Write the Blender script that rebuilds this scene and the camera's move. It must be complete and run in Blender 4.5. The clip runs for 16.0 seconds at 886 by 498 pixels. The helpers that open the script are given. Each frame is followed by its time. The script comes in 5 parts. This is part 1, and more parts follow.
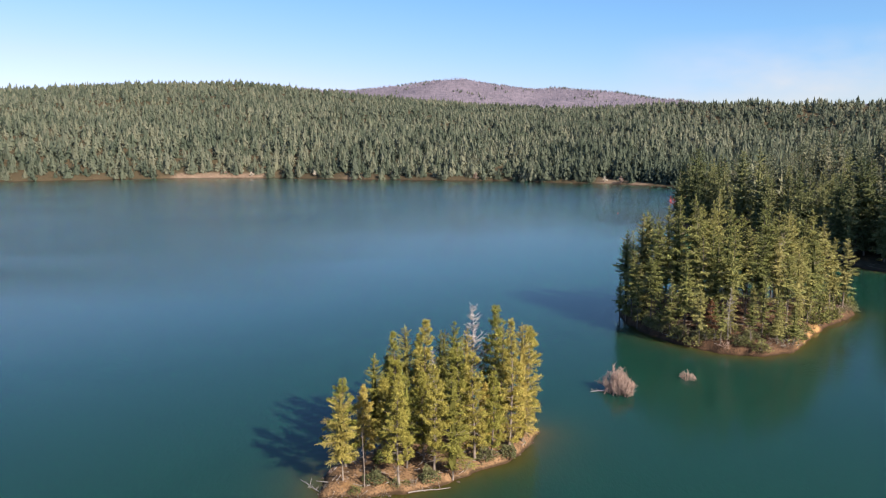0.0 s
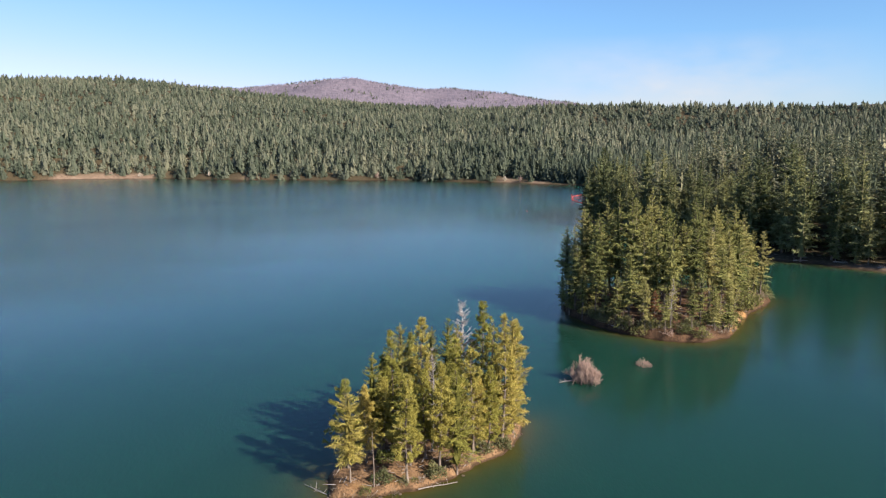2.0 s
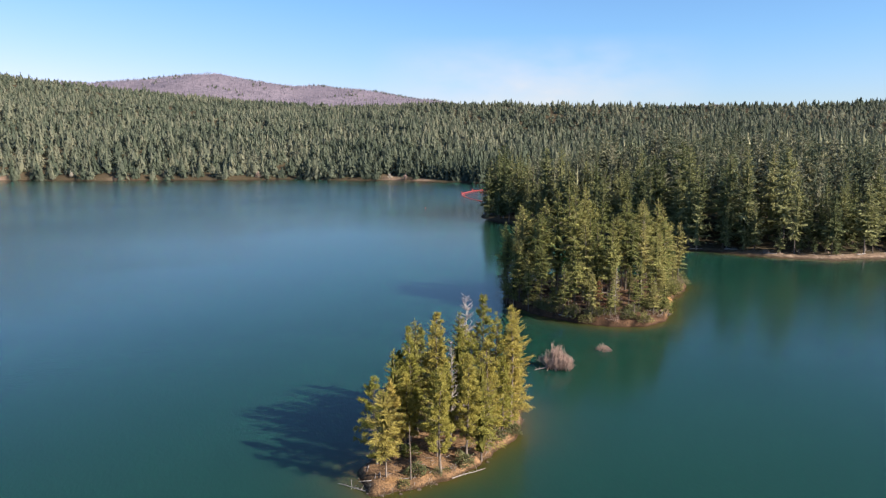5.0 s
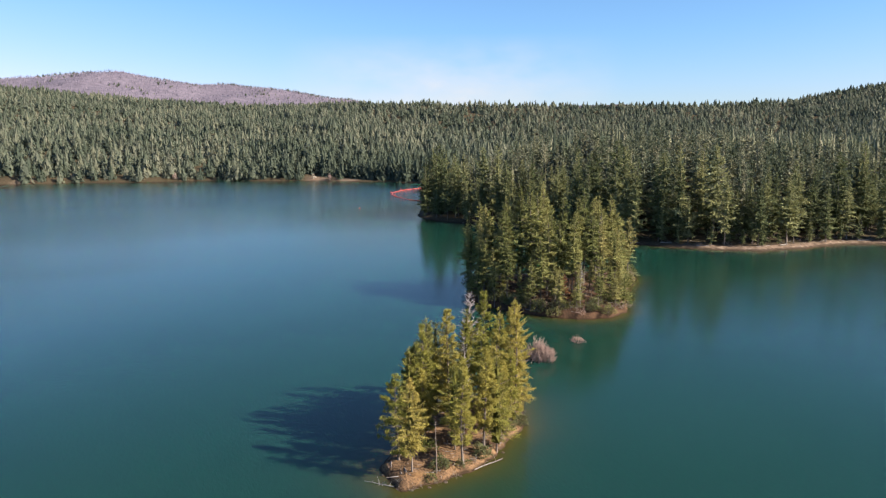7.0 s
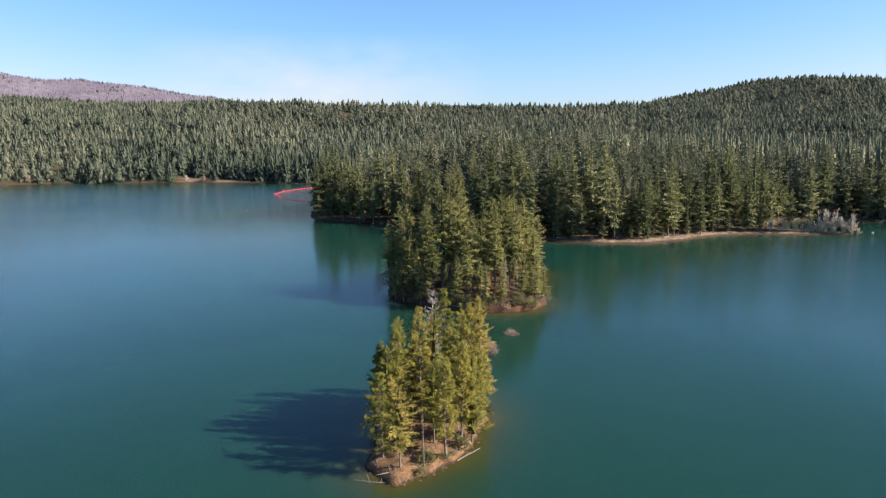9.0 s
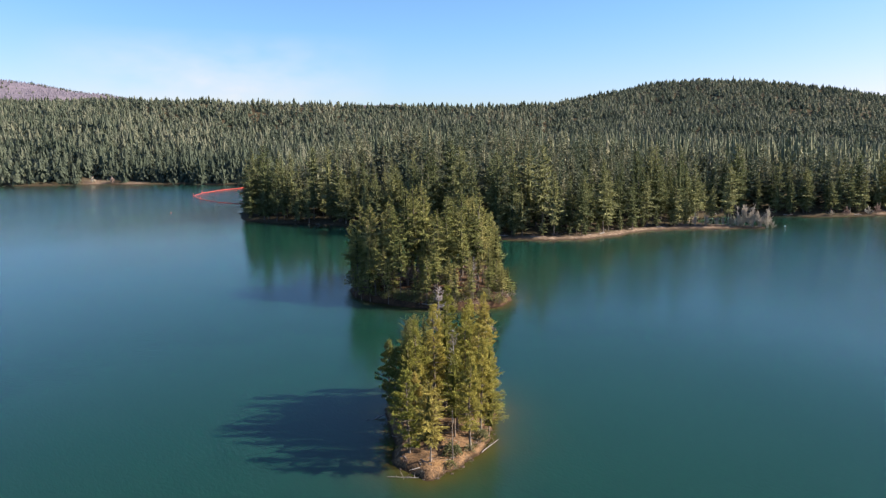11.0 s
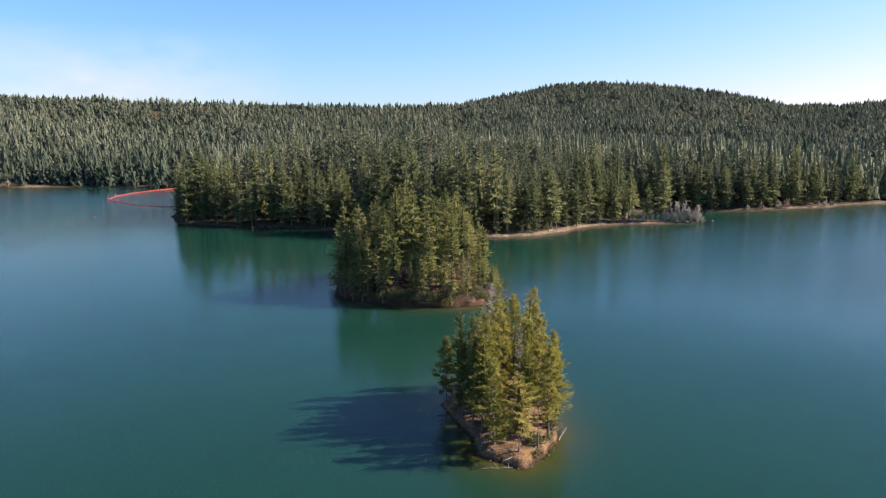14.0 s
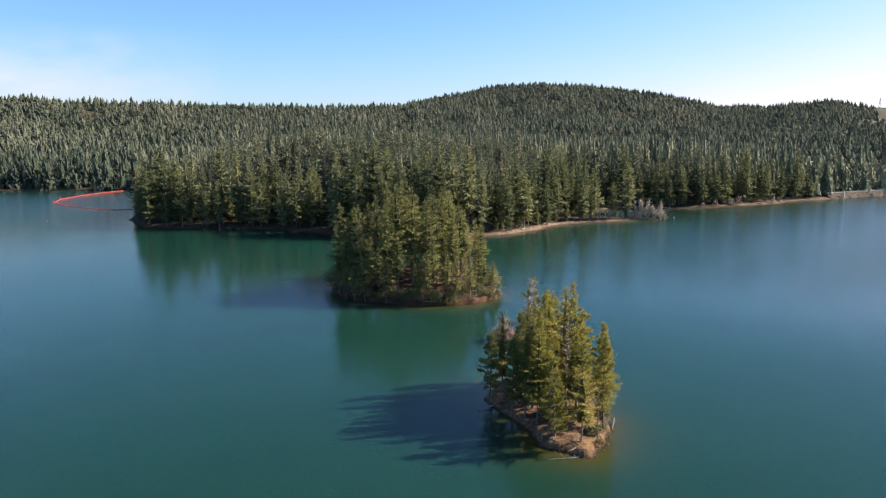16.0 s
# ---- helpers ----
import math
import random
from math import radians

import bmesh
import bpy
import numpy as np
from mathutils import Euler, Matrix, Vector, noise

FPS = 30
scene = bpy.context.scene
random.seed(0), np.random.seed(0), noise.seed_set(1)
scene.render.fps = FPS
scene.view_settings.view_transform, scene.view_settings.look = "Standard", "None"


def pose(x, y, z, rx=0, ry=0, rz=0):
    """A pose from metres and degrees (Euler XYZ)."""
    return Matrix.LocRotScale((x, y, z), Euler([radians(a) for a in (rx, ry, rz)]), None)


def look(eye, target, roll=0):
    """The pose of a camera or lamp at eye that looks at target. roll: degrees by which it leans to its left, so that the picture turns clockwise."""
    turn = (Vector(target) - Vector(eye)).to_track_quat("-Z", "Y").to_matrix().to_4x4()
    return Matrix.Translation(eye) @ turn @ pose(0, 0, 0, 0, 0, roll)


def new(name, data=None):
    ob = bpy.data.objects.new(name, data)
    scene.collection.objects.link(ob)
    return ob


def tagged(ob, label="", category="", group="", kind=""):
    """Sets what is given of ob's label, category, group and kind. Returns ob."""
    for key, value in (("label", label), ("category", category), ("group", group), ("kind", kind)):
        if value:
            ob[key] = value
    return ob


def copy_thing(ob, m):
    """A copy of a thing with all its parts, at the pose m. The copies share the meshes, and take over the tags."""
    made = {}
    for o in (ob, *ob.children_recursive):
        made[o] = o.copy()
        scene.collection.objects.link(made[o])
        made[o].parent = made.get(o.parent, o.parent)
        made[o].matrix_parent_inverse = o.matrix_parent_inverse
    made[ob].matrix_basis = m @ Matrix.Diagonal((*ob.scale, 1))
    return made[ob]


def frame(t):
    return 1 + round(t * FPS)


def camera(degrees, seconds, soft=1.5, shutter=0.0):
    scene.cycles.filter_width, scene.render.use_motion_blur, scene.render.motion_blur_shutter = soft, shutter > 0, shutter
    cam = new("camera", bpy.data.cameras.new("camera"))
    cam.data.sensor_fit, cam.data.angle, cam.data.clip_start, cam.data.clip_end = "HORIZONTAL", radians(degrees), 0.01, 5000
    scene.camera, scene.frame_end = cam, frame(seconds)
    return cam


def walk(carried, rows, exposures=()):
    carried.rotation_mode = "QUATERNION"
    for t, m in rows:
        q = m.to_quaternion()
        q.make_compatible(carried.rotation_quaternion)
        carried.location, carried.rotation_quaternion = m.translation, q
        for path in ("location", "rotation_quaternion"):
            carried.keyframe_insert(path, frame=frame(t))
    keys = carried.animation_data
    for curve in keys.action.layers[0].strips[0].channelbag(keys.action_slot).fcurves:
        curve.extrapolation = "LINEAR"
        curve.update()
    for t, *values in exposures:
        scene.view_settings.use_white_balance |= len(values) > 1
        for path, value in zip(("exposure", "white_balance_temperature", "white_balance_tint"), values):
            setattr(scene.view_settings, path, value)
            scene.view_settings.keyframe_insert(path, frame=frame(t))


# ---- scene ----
cam = camera(62.9, 16.0, soft=1.2)
PATH = [
    (0, (-1.0, 0.697, 45.0), (-0.992, 2.676, 44.715), -0.1),
    (0.5, (-4.889, 0.767, 44.943), (-4.817, 2.745, 44.658), -0.0),
    (1, (-8.655, 0.79, 44.893), (-8.505, 2.764, 44.607), 0.0),
    (1.5, (-12.28, 0.779, 44.866), (-12.049, 2.745, 44.58), 0.0),
    (2, (-15.772, 0.816, 44.86), (-15.466, 2.772, 44.574), 0.0),
    (2.5, (-19.252, 0.942, 44.867), (-18.879, 2.886, 44.579), -0.0),
    (3, (-22.766, 1.132, 44.887), (-22.335, 3.064, 44.599), -0.1),
    (3.5, (-26.238, 1.404, 44.93), (-25.748, 3.322, 44.641), -0.1),
    (4, (-29.75, 1.807, 44.973), (-29.201, 3.708, 44.683), -0.1),
    (6.5, (-47.119, 5.183, 45.258), (-46.311, 6.989, 44.964), -0.3),
    (7, (-50.681, 6.08, 45.365), (-49.81, 7.856, 45.07), -0.4),
    (7.5, (-54.337, 7.131, 45.526), (-53.386, 8.865, 45.229), -0.4),
    (8, (-58.033, 8.343, 45.68), (-57.001, 10.03, 45.382), -0.4),
    (8.5, (-61.685, 9.787, 45.811), (-60.575, 11.423, 45.512), -0.4),
    (9, (-65.189, 11.449, 45.896), (-64.013, 13.038, 45.597), -0.4),
    (9.5, (-68.714, 13.427, 45.949), (-67.475, 14.968, 45.648), -0.4),
    (12, (-85.88, 25.719, 46.019), (-84.445, 27.079, 45.719), -0.4),
    (12.5, (-89.213, 28.67, 46.061), (-87.745, 29.995, 45.76), -0.4),
    (13, (-92.483, 31.813, 46.085), (-90.987, 33.105, 45.783), -0.4),
    (13.5, (-95.65, 35.039, 46.085), (-94.124, 36.295, 45.783), -0.4),
    (14, (-98.789, 38.359, 46.066), (-97.232, 39.577, 45.764), -0.4),
    (14.5, (-101.849, 41.711, 46.038), (-100.267, 42.896, 45.735), -0.4),
    (15, (-104.852, 45.152, 45.995), (-103.245, 46.304, 45.692), -0.4),
    (15.5, (-107.793, 48.698, 45.968), (-106.162, 49.815, 45.665), -0.4),
    (16, (-110.719, 52.332, 45.947), (-109.061, 53.41, 45.645), -0.5),
]
walk(cam, [(t, look(eye, target, roll)) for t, eye, target, roll in PATH], [(0.0, 1.21), (7.0, 1.31), (16.0, 1.37)])

# ---------------------------------------------------------------- light
SUN_AZ, SUN_EL = radians(135), radians(30)
world = bpy.data.worlds.new("world")
scene.world = world
world.use_nodes = True
wn = world.node_tree
sky = wn.nodes.new("ShaderNodeTexSky")
sky.sky_type = 'NISHITA'
sky.sun_disc = False
sky.sun_elevation = SUN_EL
sky.sun_rotation = SUN_AZ
sky.altitude = 900
sky.air_density, sky.dust_density, sky.ozone_density = 1.0, 1.2, 3.0
# deeper blue overhead, paler and warmer in the bright band over the hills
split = wn.nodes.new("ShaderNodeSeparateColor")
wn.links.new(sky.outputs[0], split.inputs[0])
band = wn.nodes.new("ShaderNodeMapRange")
band.inputs["From Min"].default_value, band.inputs["From Max"].default_value = 3.6, 6.2
wn.links.new(split.outputs[1], band.inputs["Value"])
tint = wn.nodes.new("ShaderNodeMix")
tint.data_type = "RGBA"
tint.inputs[6].default_value, tint.inputs[7].default_value = (0.82, 1.04, 1.24, 1), (1.08, 0.93, 1.13, 1)
wn.links.new(band.outputs[0], tint.inputs[0])
tone = wn.nodes.new("ShaderNodeMix")
tone.data_type, tone.blend_type = "RGBA", "MULTIPLY"
tone.inputs[0].default_value = 1.0
wn.links.new(sky.outputs[0], tone.inputs[6])
wn.links.new(tint.outputs[2], tone.inputs[7])
wn.links.new(tone.outputs[2], wn.nodes["Background"].inputs[0])
wn.nodes["Background"].inputs[1].default_value = 0.066
sun = new("sun", bpy.data.lights.new("sun", "SUN"))
sun.data.energy, sun.data.angle, sun.data.color = 5.0, radians(0.53), (1.0, 0.90, 0.76)
sun.matrix_world = look((600 * math.sin(SUN_AZ), 600 * math.cos(SUN_AZ), 350), (0, 0, 0))


# ---------------------------------------------------------------- materials
def material(name, rough=0.7, spec=0.3):
    m = bpy.data.materials.new(name)
    m.use_nodes = True
    b = m.node_tree.nodes["Principled BSDF"]
    b.inputs["Roughness"].default_value = rough
    b.inputs["Specular IOR Level"].default_value = spec
    return m, m.node_tree, b


def node(t, kind, **inputs):
    n = t.nodes.new(kind)
    for k, v in inputs.items():
        n.inputs[k.replace("_", " ")].default_value = v
    return n


def ramp(t, fac, stops):
    r = t.nodes.new("ShaderNodeValToRGB")
    els = r.color_ramp.elements
    while len(els) < len(stops):
        els.new(0.5)
    for e, (p, c) in zip(els, stops):
        e.position, e.color = p, (*c, 1)
    t.links.new(fac, r.inputs[0])
    return r.outputs[0]


def mix(t, a, b, fac, kind="MIX"):
    m = t.nodes.new("ShaderNodeMix")
    m.data_type, m.blend_type = "RGBA", kind
    for sock, v in ((m.inputs[6], a), (m.inputs[7], b), (m.inputs[0], fac)):
        if hasattr(v, "links"):
            t.links.new(v, sock)
        elif isinstance(v, tuple):
            sock.default_value = (*v, 1)
        else:
            sock.default_value = v
    return m.outputs[2]


def maths(t, op, a, b=0.0, clamp=False):
    m = t.nodes.new("ShaderNodeMath")
    m.operation, m.use_clamp = op, clamp
    for sock, v in ((m.inputs[0], a), (m.inputs[1], b)):
        if hasattr(v, "links"):
            t.links.new(v, sock)
        else:
            sock.default_value = v
    return m.outputs[0]


def coords(t, scale=(1, 1, 1)):
    g = t.nodes.new("ShaderNodeNewGeometry")
    m = t.nodes.new("ShaderNodeMapping")
    m.inputs["Scale"].default_value = scale
    t.links.new(g.outputs["Position"], m.inputs["Vector"])
    return m.outputs[0]


def noise_tex(t, scale, detail=4, vec=None, rough=0.55):
    n = t.nodes.new("ShaderNodeTexNoise")
    n.inputs["Scale"].default_value, n.inputs["Detail"].default_value, n.inputs["Roughness"].default_value = scale, detail, rough
    t.links.new(vec if vec is not None else coords(t), n.inputs["Vector"])
    return n.outputs[0]


def bump(t, b, height, strength, dist):
    n = t.nodes.new("ShaderNodeBump")
    n.inputs["Strength"].default_value, n.inputs["Distance"].default_value = strength, dist
    t.links.new(height, n.inputs["Height"])
    t.links.new(n.outputs[0], b.inputs["Normal"])


def foliage(name, dark, light, through_light=0.35, tinted=False, tip_toned=False):
    """Needles: per-tree, per-clump and per-spray variation, partly letting light through."""
    m, t, b = material(name, 0.75, 0.10)
    geo = t.nodes.new("ShaderNodeNewGeometry")
    fac = geo.outputs["Random Per Island"]
    # paler outer growth, plus the crown's inner shade, put into the needle colour
    if tip_toned:
        tip_node = t.nodes.new("ShaderNodeAttribute")
        tip_node.attribute_name = "tip_tone"
        fac = maths(t, "ADD", maths(t, "MULTIPLY", fac, 0.6), maths(t, "MULTIPLY", tip_node.outputs["Fac"], 0.4))
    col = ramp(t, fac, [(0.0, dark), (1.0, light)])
    big = noise_tex(t, 0.35, 3)
    col = mix(t, col, mix(t, dark, light, 0.5), maths(t, "MULTIPLY", big, 0.55))
    if tinted:
        a = t.nodes.new("ShaderNodeAttribute")
        a.attribute_name = "tint"
        r = a.outputs["Fac"]
    else:
        r = t.nodes.new("ShaderNodeObjectInfo").outputs["Random"]
    lo, hue, val = (0.66, 0.10, 0.68) if tinted else (0.64, 0.045, 0.68)
    hs = t.nodes.new("ShaderNodeHueSaturation")
    t.links.new(col, hs.inputs["Color"])
    t.links.new(maths(t, "ADD", maths(t, "MULTIPLY", r, -hue), 0.5 + hue / 2), hs.inputs["Hue"])
    t.links.new(maths(t, "ADD", maths(t, "MULTIPLY", r, val), lo), hs.inputs["Value"])
    t.links.new(hs.outputs[0], b.inputs["Base Color"])
    tr = t.nodes.new("ShaderNodeBsdfTranslucent")
    t.links.new(hs.outputs[0], tr.inputs[0])
    ms = t.nodes.new("ShaderNodeMixShader")
    ms.inputs[0].default_value = through_light
    t.links.new(b.outputs[0], ms.inputs[1])
    t.links.new(tr.outputs[0], ms.inputs[2])
    t.links.new(ms.outputs[0], t.nodes["Material Output"].inputs[0])
    return m


def wood(name, dark, light, scale=3.0):
    m, t, b = material(name, 0.85, 0.2)
    grain = noise_tex(t, scale, 5, coords(t, (1, 1, 0.18)))
    patch = noise_tex(t, 0.5, 2)
    col = ramp(t, grain, [(0.3, dark), (0.7, light)])
    r = t.nodes.new("ShaderNodeObjectInfo").outputs["Random"]
    col = mix(t, col, mix(t, col, dark, 0.6), maths(t, "MULTIPLY", patch, maths(t, "ADD", r, 0.2)))
    t.links.new(col, b.inputs["Base Color"])
    bump(t, b, grain, 0.6, 0.05)
    return m


PINE = foliage("pine_needles", (0.072, 0.066, 0.018), (0.52, 0.455, 0.115), 0.28, tip_toned=True)
# darker copy of the pine needles: shade put into the back pines' colour
PINE_SHADED = foliage("shaded_pine_needles", (0.055, 0.062, 0.018), (0.34, 0.33, 0.100), 0.26, tip_toned=True)
FIR = foliage("fir_needles", (0.032, 0.038, 0.015), (0.42, 0.40, 0.135), 0.09, tip_toned=True)
WOODS = foliage("woodland_needles", (0.056, 0.068, 0.034), (0.29, 0.30, 0.13), 0.26, tip_toned=True)
# greyer and bluer than nearer needles: distance haze put into the colour
FAR_WOODS = foliage("hazy_far_needles", (0.112, 0.128, 0.096), (0.162, 0.179, 0.121), 0.46, True)
# some of the haze's blue is put into this colour too
DARK_WOODS = foliage("dark_woodland_needles", (0.088, 0.103, 0.074), (0.265, 0.275, 0.165), 0.24, True)
SHRUB = foliage("shrub_leaves", (0.12, 0.12, 0.055), (0.25, 0.245, 0.12), 0.35)
RUST = foliage("dry_needles", (0.16, 0.075, 0.035), (0.30, 0.16, 0.09), 0.3)
BARK = wood("bark", (0.085, 0.066, 0.053), (0.29, 0.235, 0.195))
GREY_WOOD = wood("weathered_wood", (0.17, 0.145, 0.13), (0.38, 0.34, 0.31))
SILVER = wood("silver_dead_wood", (0.27, 0.23, 0.22), (0.46, 0.40, 0.38))
TWIG = wood("bare_twigs", (0.23, 0.155, 0.125), (0.48, 0.35, 0.295))
GREY_TWIG = wood("grey_twigs", (0.13, 0.11, 0.09), (0.30, 0.265, 0.22))
PALE_TWIG = wood("pale_willow_twigs", (0.36, 0.31, 0.25), (0.60, 0.52, 0.43))
# purple-grey burnt wood, made bluer: distance haze put into the colour
BURNT = wood("burnt_trunks", (0.128, 0.112, 0.142), (0.215, 0.186, 0.226), 0.2)


def soil(name, dark, light, litter, scale, clay=False):
    m, t, b = material(name, 0.95, 0.1)
    a = noise_tex(t, scale, 6)
    c = noise_tex(t, scale * 7, 4)
    col = ramp(t, a, [(0.32, dark), (0.62, light)])
    col = mix(t, col, litter, ramp(t, c, [(0.5, (0, 0, 0)), (0.62, (1, 1, 1))]))
    if clay:
        at = t.nodes.new("ShaderNodeAttribute")
        at.attribute_name = "clay"
        col = mix(t, col, ramp(t, a, [(0.3, (0.22, 0.105, 0.04)), (0.65, (0.42, 0.25, 0.105))]), maths(t, "MULTIPLY", at.outputs["Fac"], 1.0, True))
    if clay:
        sep = t.nodes.new("ShaderNodeSeparateXYZ")
        t.links.new(coords(t), sep.inputs[0])
        level = maths(t, "ADD", sep.outputs[2], maths(t, "MULTIPLY", a, 0.35))
        wet_shade = ramp(t, maths(t, "MULTIPLY", level, 1.0, True), [(0.30, (1, 1, 1)), (0.55, (0, 0, 0))])
        col = mix(t, col, (0.030, 0.020, 0.012), maths(t, "MULTIPLY", wet_shade, 0.8))
    t.links.new(col, b.inputs["Base Color"])
    bump(t, b, c, 0.9, 0.25)
    return m


EARTH = soil("pine_litter_earth", (0.092, 0.056, 0.032), (0.26, 0.155, 0.084), (0.070, 0.044, 0.026), 0.5, True)
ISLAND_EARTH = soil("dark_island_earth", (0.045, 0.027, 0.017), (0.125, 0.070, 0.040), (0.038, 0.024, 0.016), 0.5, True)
ROCK = soil("shore_rock", (0.055, 0.042, 0.032), (0.15, 0.115, 0.088), (0.085, 0.066, 0.050), 1.2)
CONCRETE = soil("concrete", (0.28, 0.265, 0.25), (0.40, 0.385, 0.365), (0.22, 0.205, 0.19), 0.4)


def land_material():
    """Forest floor inland, bare tan earth by the water, burnt slopes and dry grass far off."""
    m, t, b = material("land", 0.95, 0.1)
    n1, n2 = noise_tex(t, 0.05, 5), noise_tex(t, 0.6, 5)
    floor = ramp(t, n2, [(0.3, (0.035, 0.028, 0.016)), (0.7, (0.085, 0.064, 0.038))])
    beach = ramp(t, n2, [(0.3, (0.095, 0.064, 0.045)), (0.55, (0.20, 0.140, 0.100)), (0.75, (0.32, 0.235, 0.175))])
    # burnt ground, with the same haze blue put into its colour
    burnt = ramp(t, n1, [(0.3, (0.105, 0.092, 0.115)), (0.7, (0.178, 0.150, 0.182))])
    grass = ramp(t, n1, [(0.3, (0.075, 0.070, 0.048)), (0.7, (0.13, 0.115, 0.080))])
    col = floor
    for other, key in ((beach, "beach"), (burnt, "burnt"), (grass, "grass")):
        a = t.nodes.new("ShaderNodeAttribute")
        a.attribute_name = key
        col = mix(t, col, other, a.outputs["Fac"])
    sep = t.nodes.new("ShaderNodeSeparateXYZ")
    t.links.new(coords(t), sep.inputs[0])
    # dark waterline: wet earth, with the undercut's shadow put into the colour
    wet_shade = ramp(t, maths(t, "ADD", sep.outputs[2], maths(t, "MULTIPLY", n2, 0.6), True), [(0.60, (1, 1, 1)), (0.95, (0, 0, 0))])
    col = mix(t, col, (0.035, 0.024, 0.016), maths(t, "MULTIPLY", wet_shade, 0.8))
    t.links.new(col, b.inputs["Base Color"])
    bump(t, b, n2, 0.6, 0.4)
    return m


LAND = land_material()


def water_material():
    """Deep green lake water, clear over the shallows, with wind ripples and smoother lanes."""
    m, t, b = material("lake_water", 0.05, 0.5)
    b.inputs["IOR"].default_value = 1.33
    a = t.nodes.new("ShaderNodeAttribute")
    a.attribute_name = "shallow"
    cloudy = noise_tex(t, 0.012, 4)
    deep = ramp(t, cloudy, [(0.3, (0.0066, 0.0315, 0.0226)), (0.7, (0.0083, 0.0367, 0.0270))])
    col = mix(t, deep, (0.055, 0.048, 0.010), a.outputs["Fac"])
    t.links.new(col, b.inputs["Base Color"])
    b.subsurface_method = 'BURLEY'
    b.inputs["Subsurface Weight"].default_value = 1.0
    b.inputs["Subsurface Radius"].default_value = (0.5, 1.0, 0.8)
    b.inputs["Subsurface Scale"].default_value = 1.8
    lanes = ramp(t, noise_tex(t, 0.010, 4, coords(t, (0.5, 1.6, 1))), [(0.35, (0.6,) * 3), (0.65, (1,) * 3)])
    w1 = noise_tex(t, 4.5, 2, coords(t, (1.0, 0.6, 1)))
    w2 = noise_tex(t, 1.7, 2, coords(t, (1.0, 0.5, 1)))
    h = maths(t, "MULTIPLY", maths(t, "ADD", maths(t, "MULTIPLY", w1, 0.6), w2), lanes)
    wind = t.nodes.new("ShaderNodeAttribute")
    wind.attribute_name = "wind"
    h = maths(t, "MULTIPLY", h, maths(t, "ADD", maths(t, "MULTIPLY", maths(t, "POWER", wind.outputs["Fac"], 2.0), 4.2), 0.6))
    bump(t, b, h, 1.0, 0.032)
    t.links.new(maths(t, "ADD", maths(t, "MULTIPLY", wind.outputs["Fac"], 0.03), 0.09), b.inputs["Roughness"])
    t.links.new(maths(t, "ADD", maths(t, "MULTIPLY", wind.outputs["Fac"], 0.42), 0.10), b.inputs["Specular IOR Level"])
    return m


WATER = water_material()


def paint(name, colour, rough=0.5):
    m, t, b = material(name, rough, 0.4)
    n = noise_tex(t, 1.5, 4)
    t.links.new(mix(t, colour, tuple(c * 0.6 for c in colour), maths(t, "MULTIPLY", n, 0.6)), b.inputs["Base Color"])
    return m


ORANGE = paint("orange_float_plastic", (0.55, 0.075, 0.045))
WHITE = paint("white_paint", (0.55, 0.53, 0.50))
STEEL = paint("galvanised_steel", (0.45, 0.46, 0.47))


# ---------------------------------------------------------------- mesh helpers
def make_mesh(name, verts, faces, mat, tint=None, smooth=False):
    """One mesh from arrays: verts (n, 3) and a list of index arrays (m, k)."""
    me = bpy.data.meshes.new(name)
    faces = [np.asarray(f, dtype=np.int32) for f in faces if len(f)]
    me.vertices.add(len(verts))
    me.vertices.foreach_set("co", np.ascontiguousarray(verts, dtype=np.float32).ravel())
    loops = np.concatenate([f.ravel() for f in faces])
    sizes = np.concatenate([np.full(len(f), f.shape[1], dtype=np.int32) for f in faces])
    me.loops.add(len(loops))
    me.loops.foreach_set("vertex_index", loops)
    me.polygons.add(len(sizes))
    me.polygons.foreach_set("loop_start", np.concatenate([[0], np.cumsum(sizes)[:-1]]).astype(np.int32))
    me.polygons.foreach_set("use_smooth", np.full(len(sizes), smooth))
    for key, values in (tint or {}).items():
        at = me.attributes.new(key, "FLOAT", "POINT")
        at.data.foreach_set("value", np.asarray(values, dtype=np.float32))
    me.update(calc_edges=True)
    me.materials.append(mat)
    return me


def part(name, me, parent, label=""):
    ob = new(name, me)
    ob.parent = parent
    return tagged(ob, label)


def thing(name, label, category, group="", loc=(0, 0, 0), kind=""):
    ob = new(name)
    ob.empty_display_size = 0.3
    ob.location = loc
    return tagged(ob, label, category, group, kind)


def unit(v):
    return v / np.maximum(np.linalg.norm(v, axis=-1, keepdims=True), 1e-9)


def tubes(paths, radii, sides=5):
    """Tapered tubes along (n, k, 3) centre lines with (n, k) radii."""
    paths, radii = np.asarray(paths, float), np.asarray(radii, float)
    n, k, _ = paths.shape
    d = unit(np.gradient(paths, axis=1))
    ref = np.where(np.abs(d[..., 2:3]) > 0.9, np.array([1.0, 0, 0]), np.array([0, 0, 1.0]))
    a = unit(np.cross(d, ref))
    c = np.cross(d, a)
    ang = np.linspace(0, 2 * np.pi, sides, endpoint=False)
    ring = a[:, :, None] * np.cos(ang)[:, None] + c[:, :, None] * np.sin(ang)[:, None]
    v = (paths[:, :, None] + ring * radii[:, :, None, None]).reshape(-1, 3)
    i = np.arange(n * k * sides).reshape(n, k, sides)
    lo, hi = i[:, :-1], i[:, 1:]
    f = np.stack([lo, np.roll(lo, -1, 2), np.roll(hi, -1, 2), hi], -1).reshape(-1, 4)
    return v, f


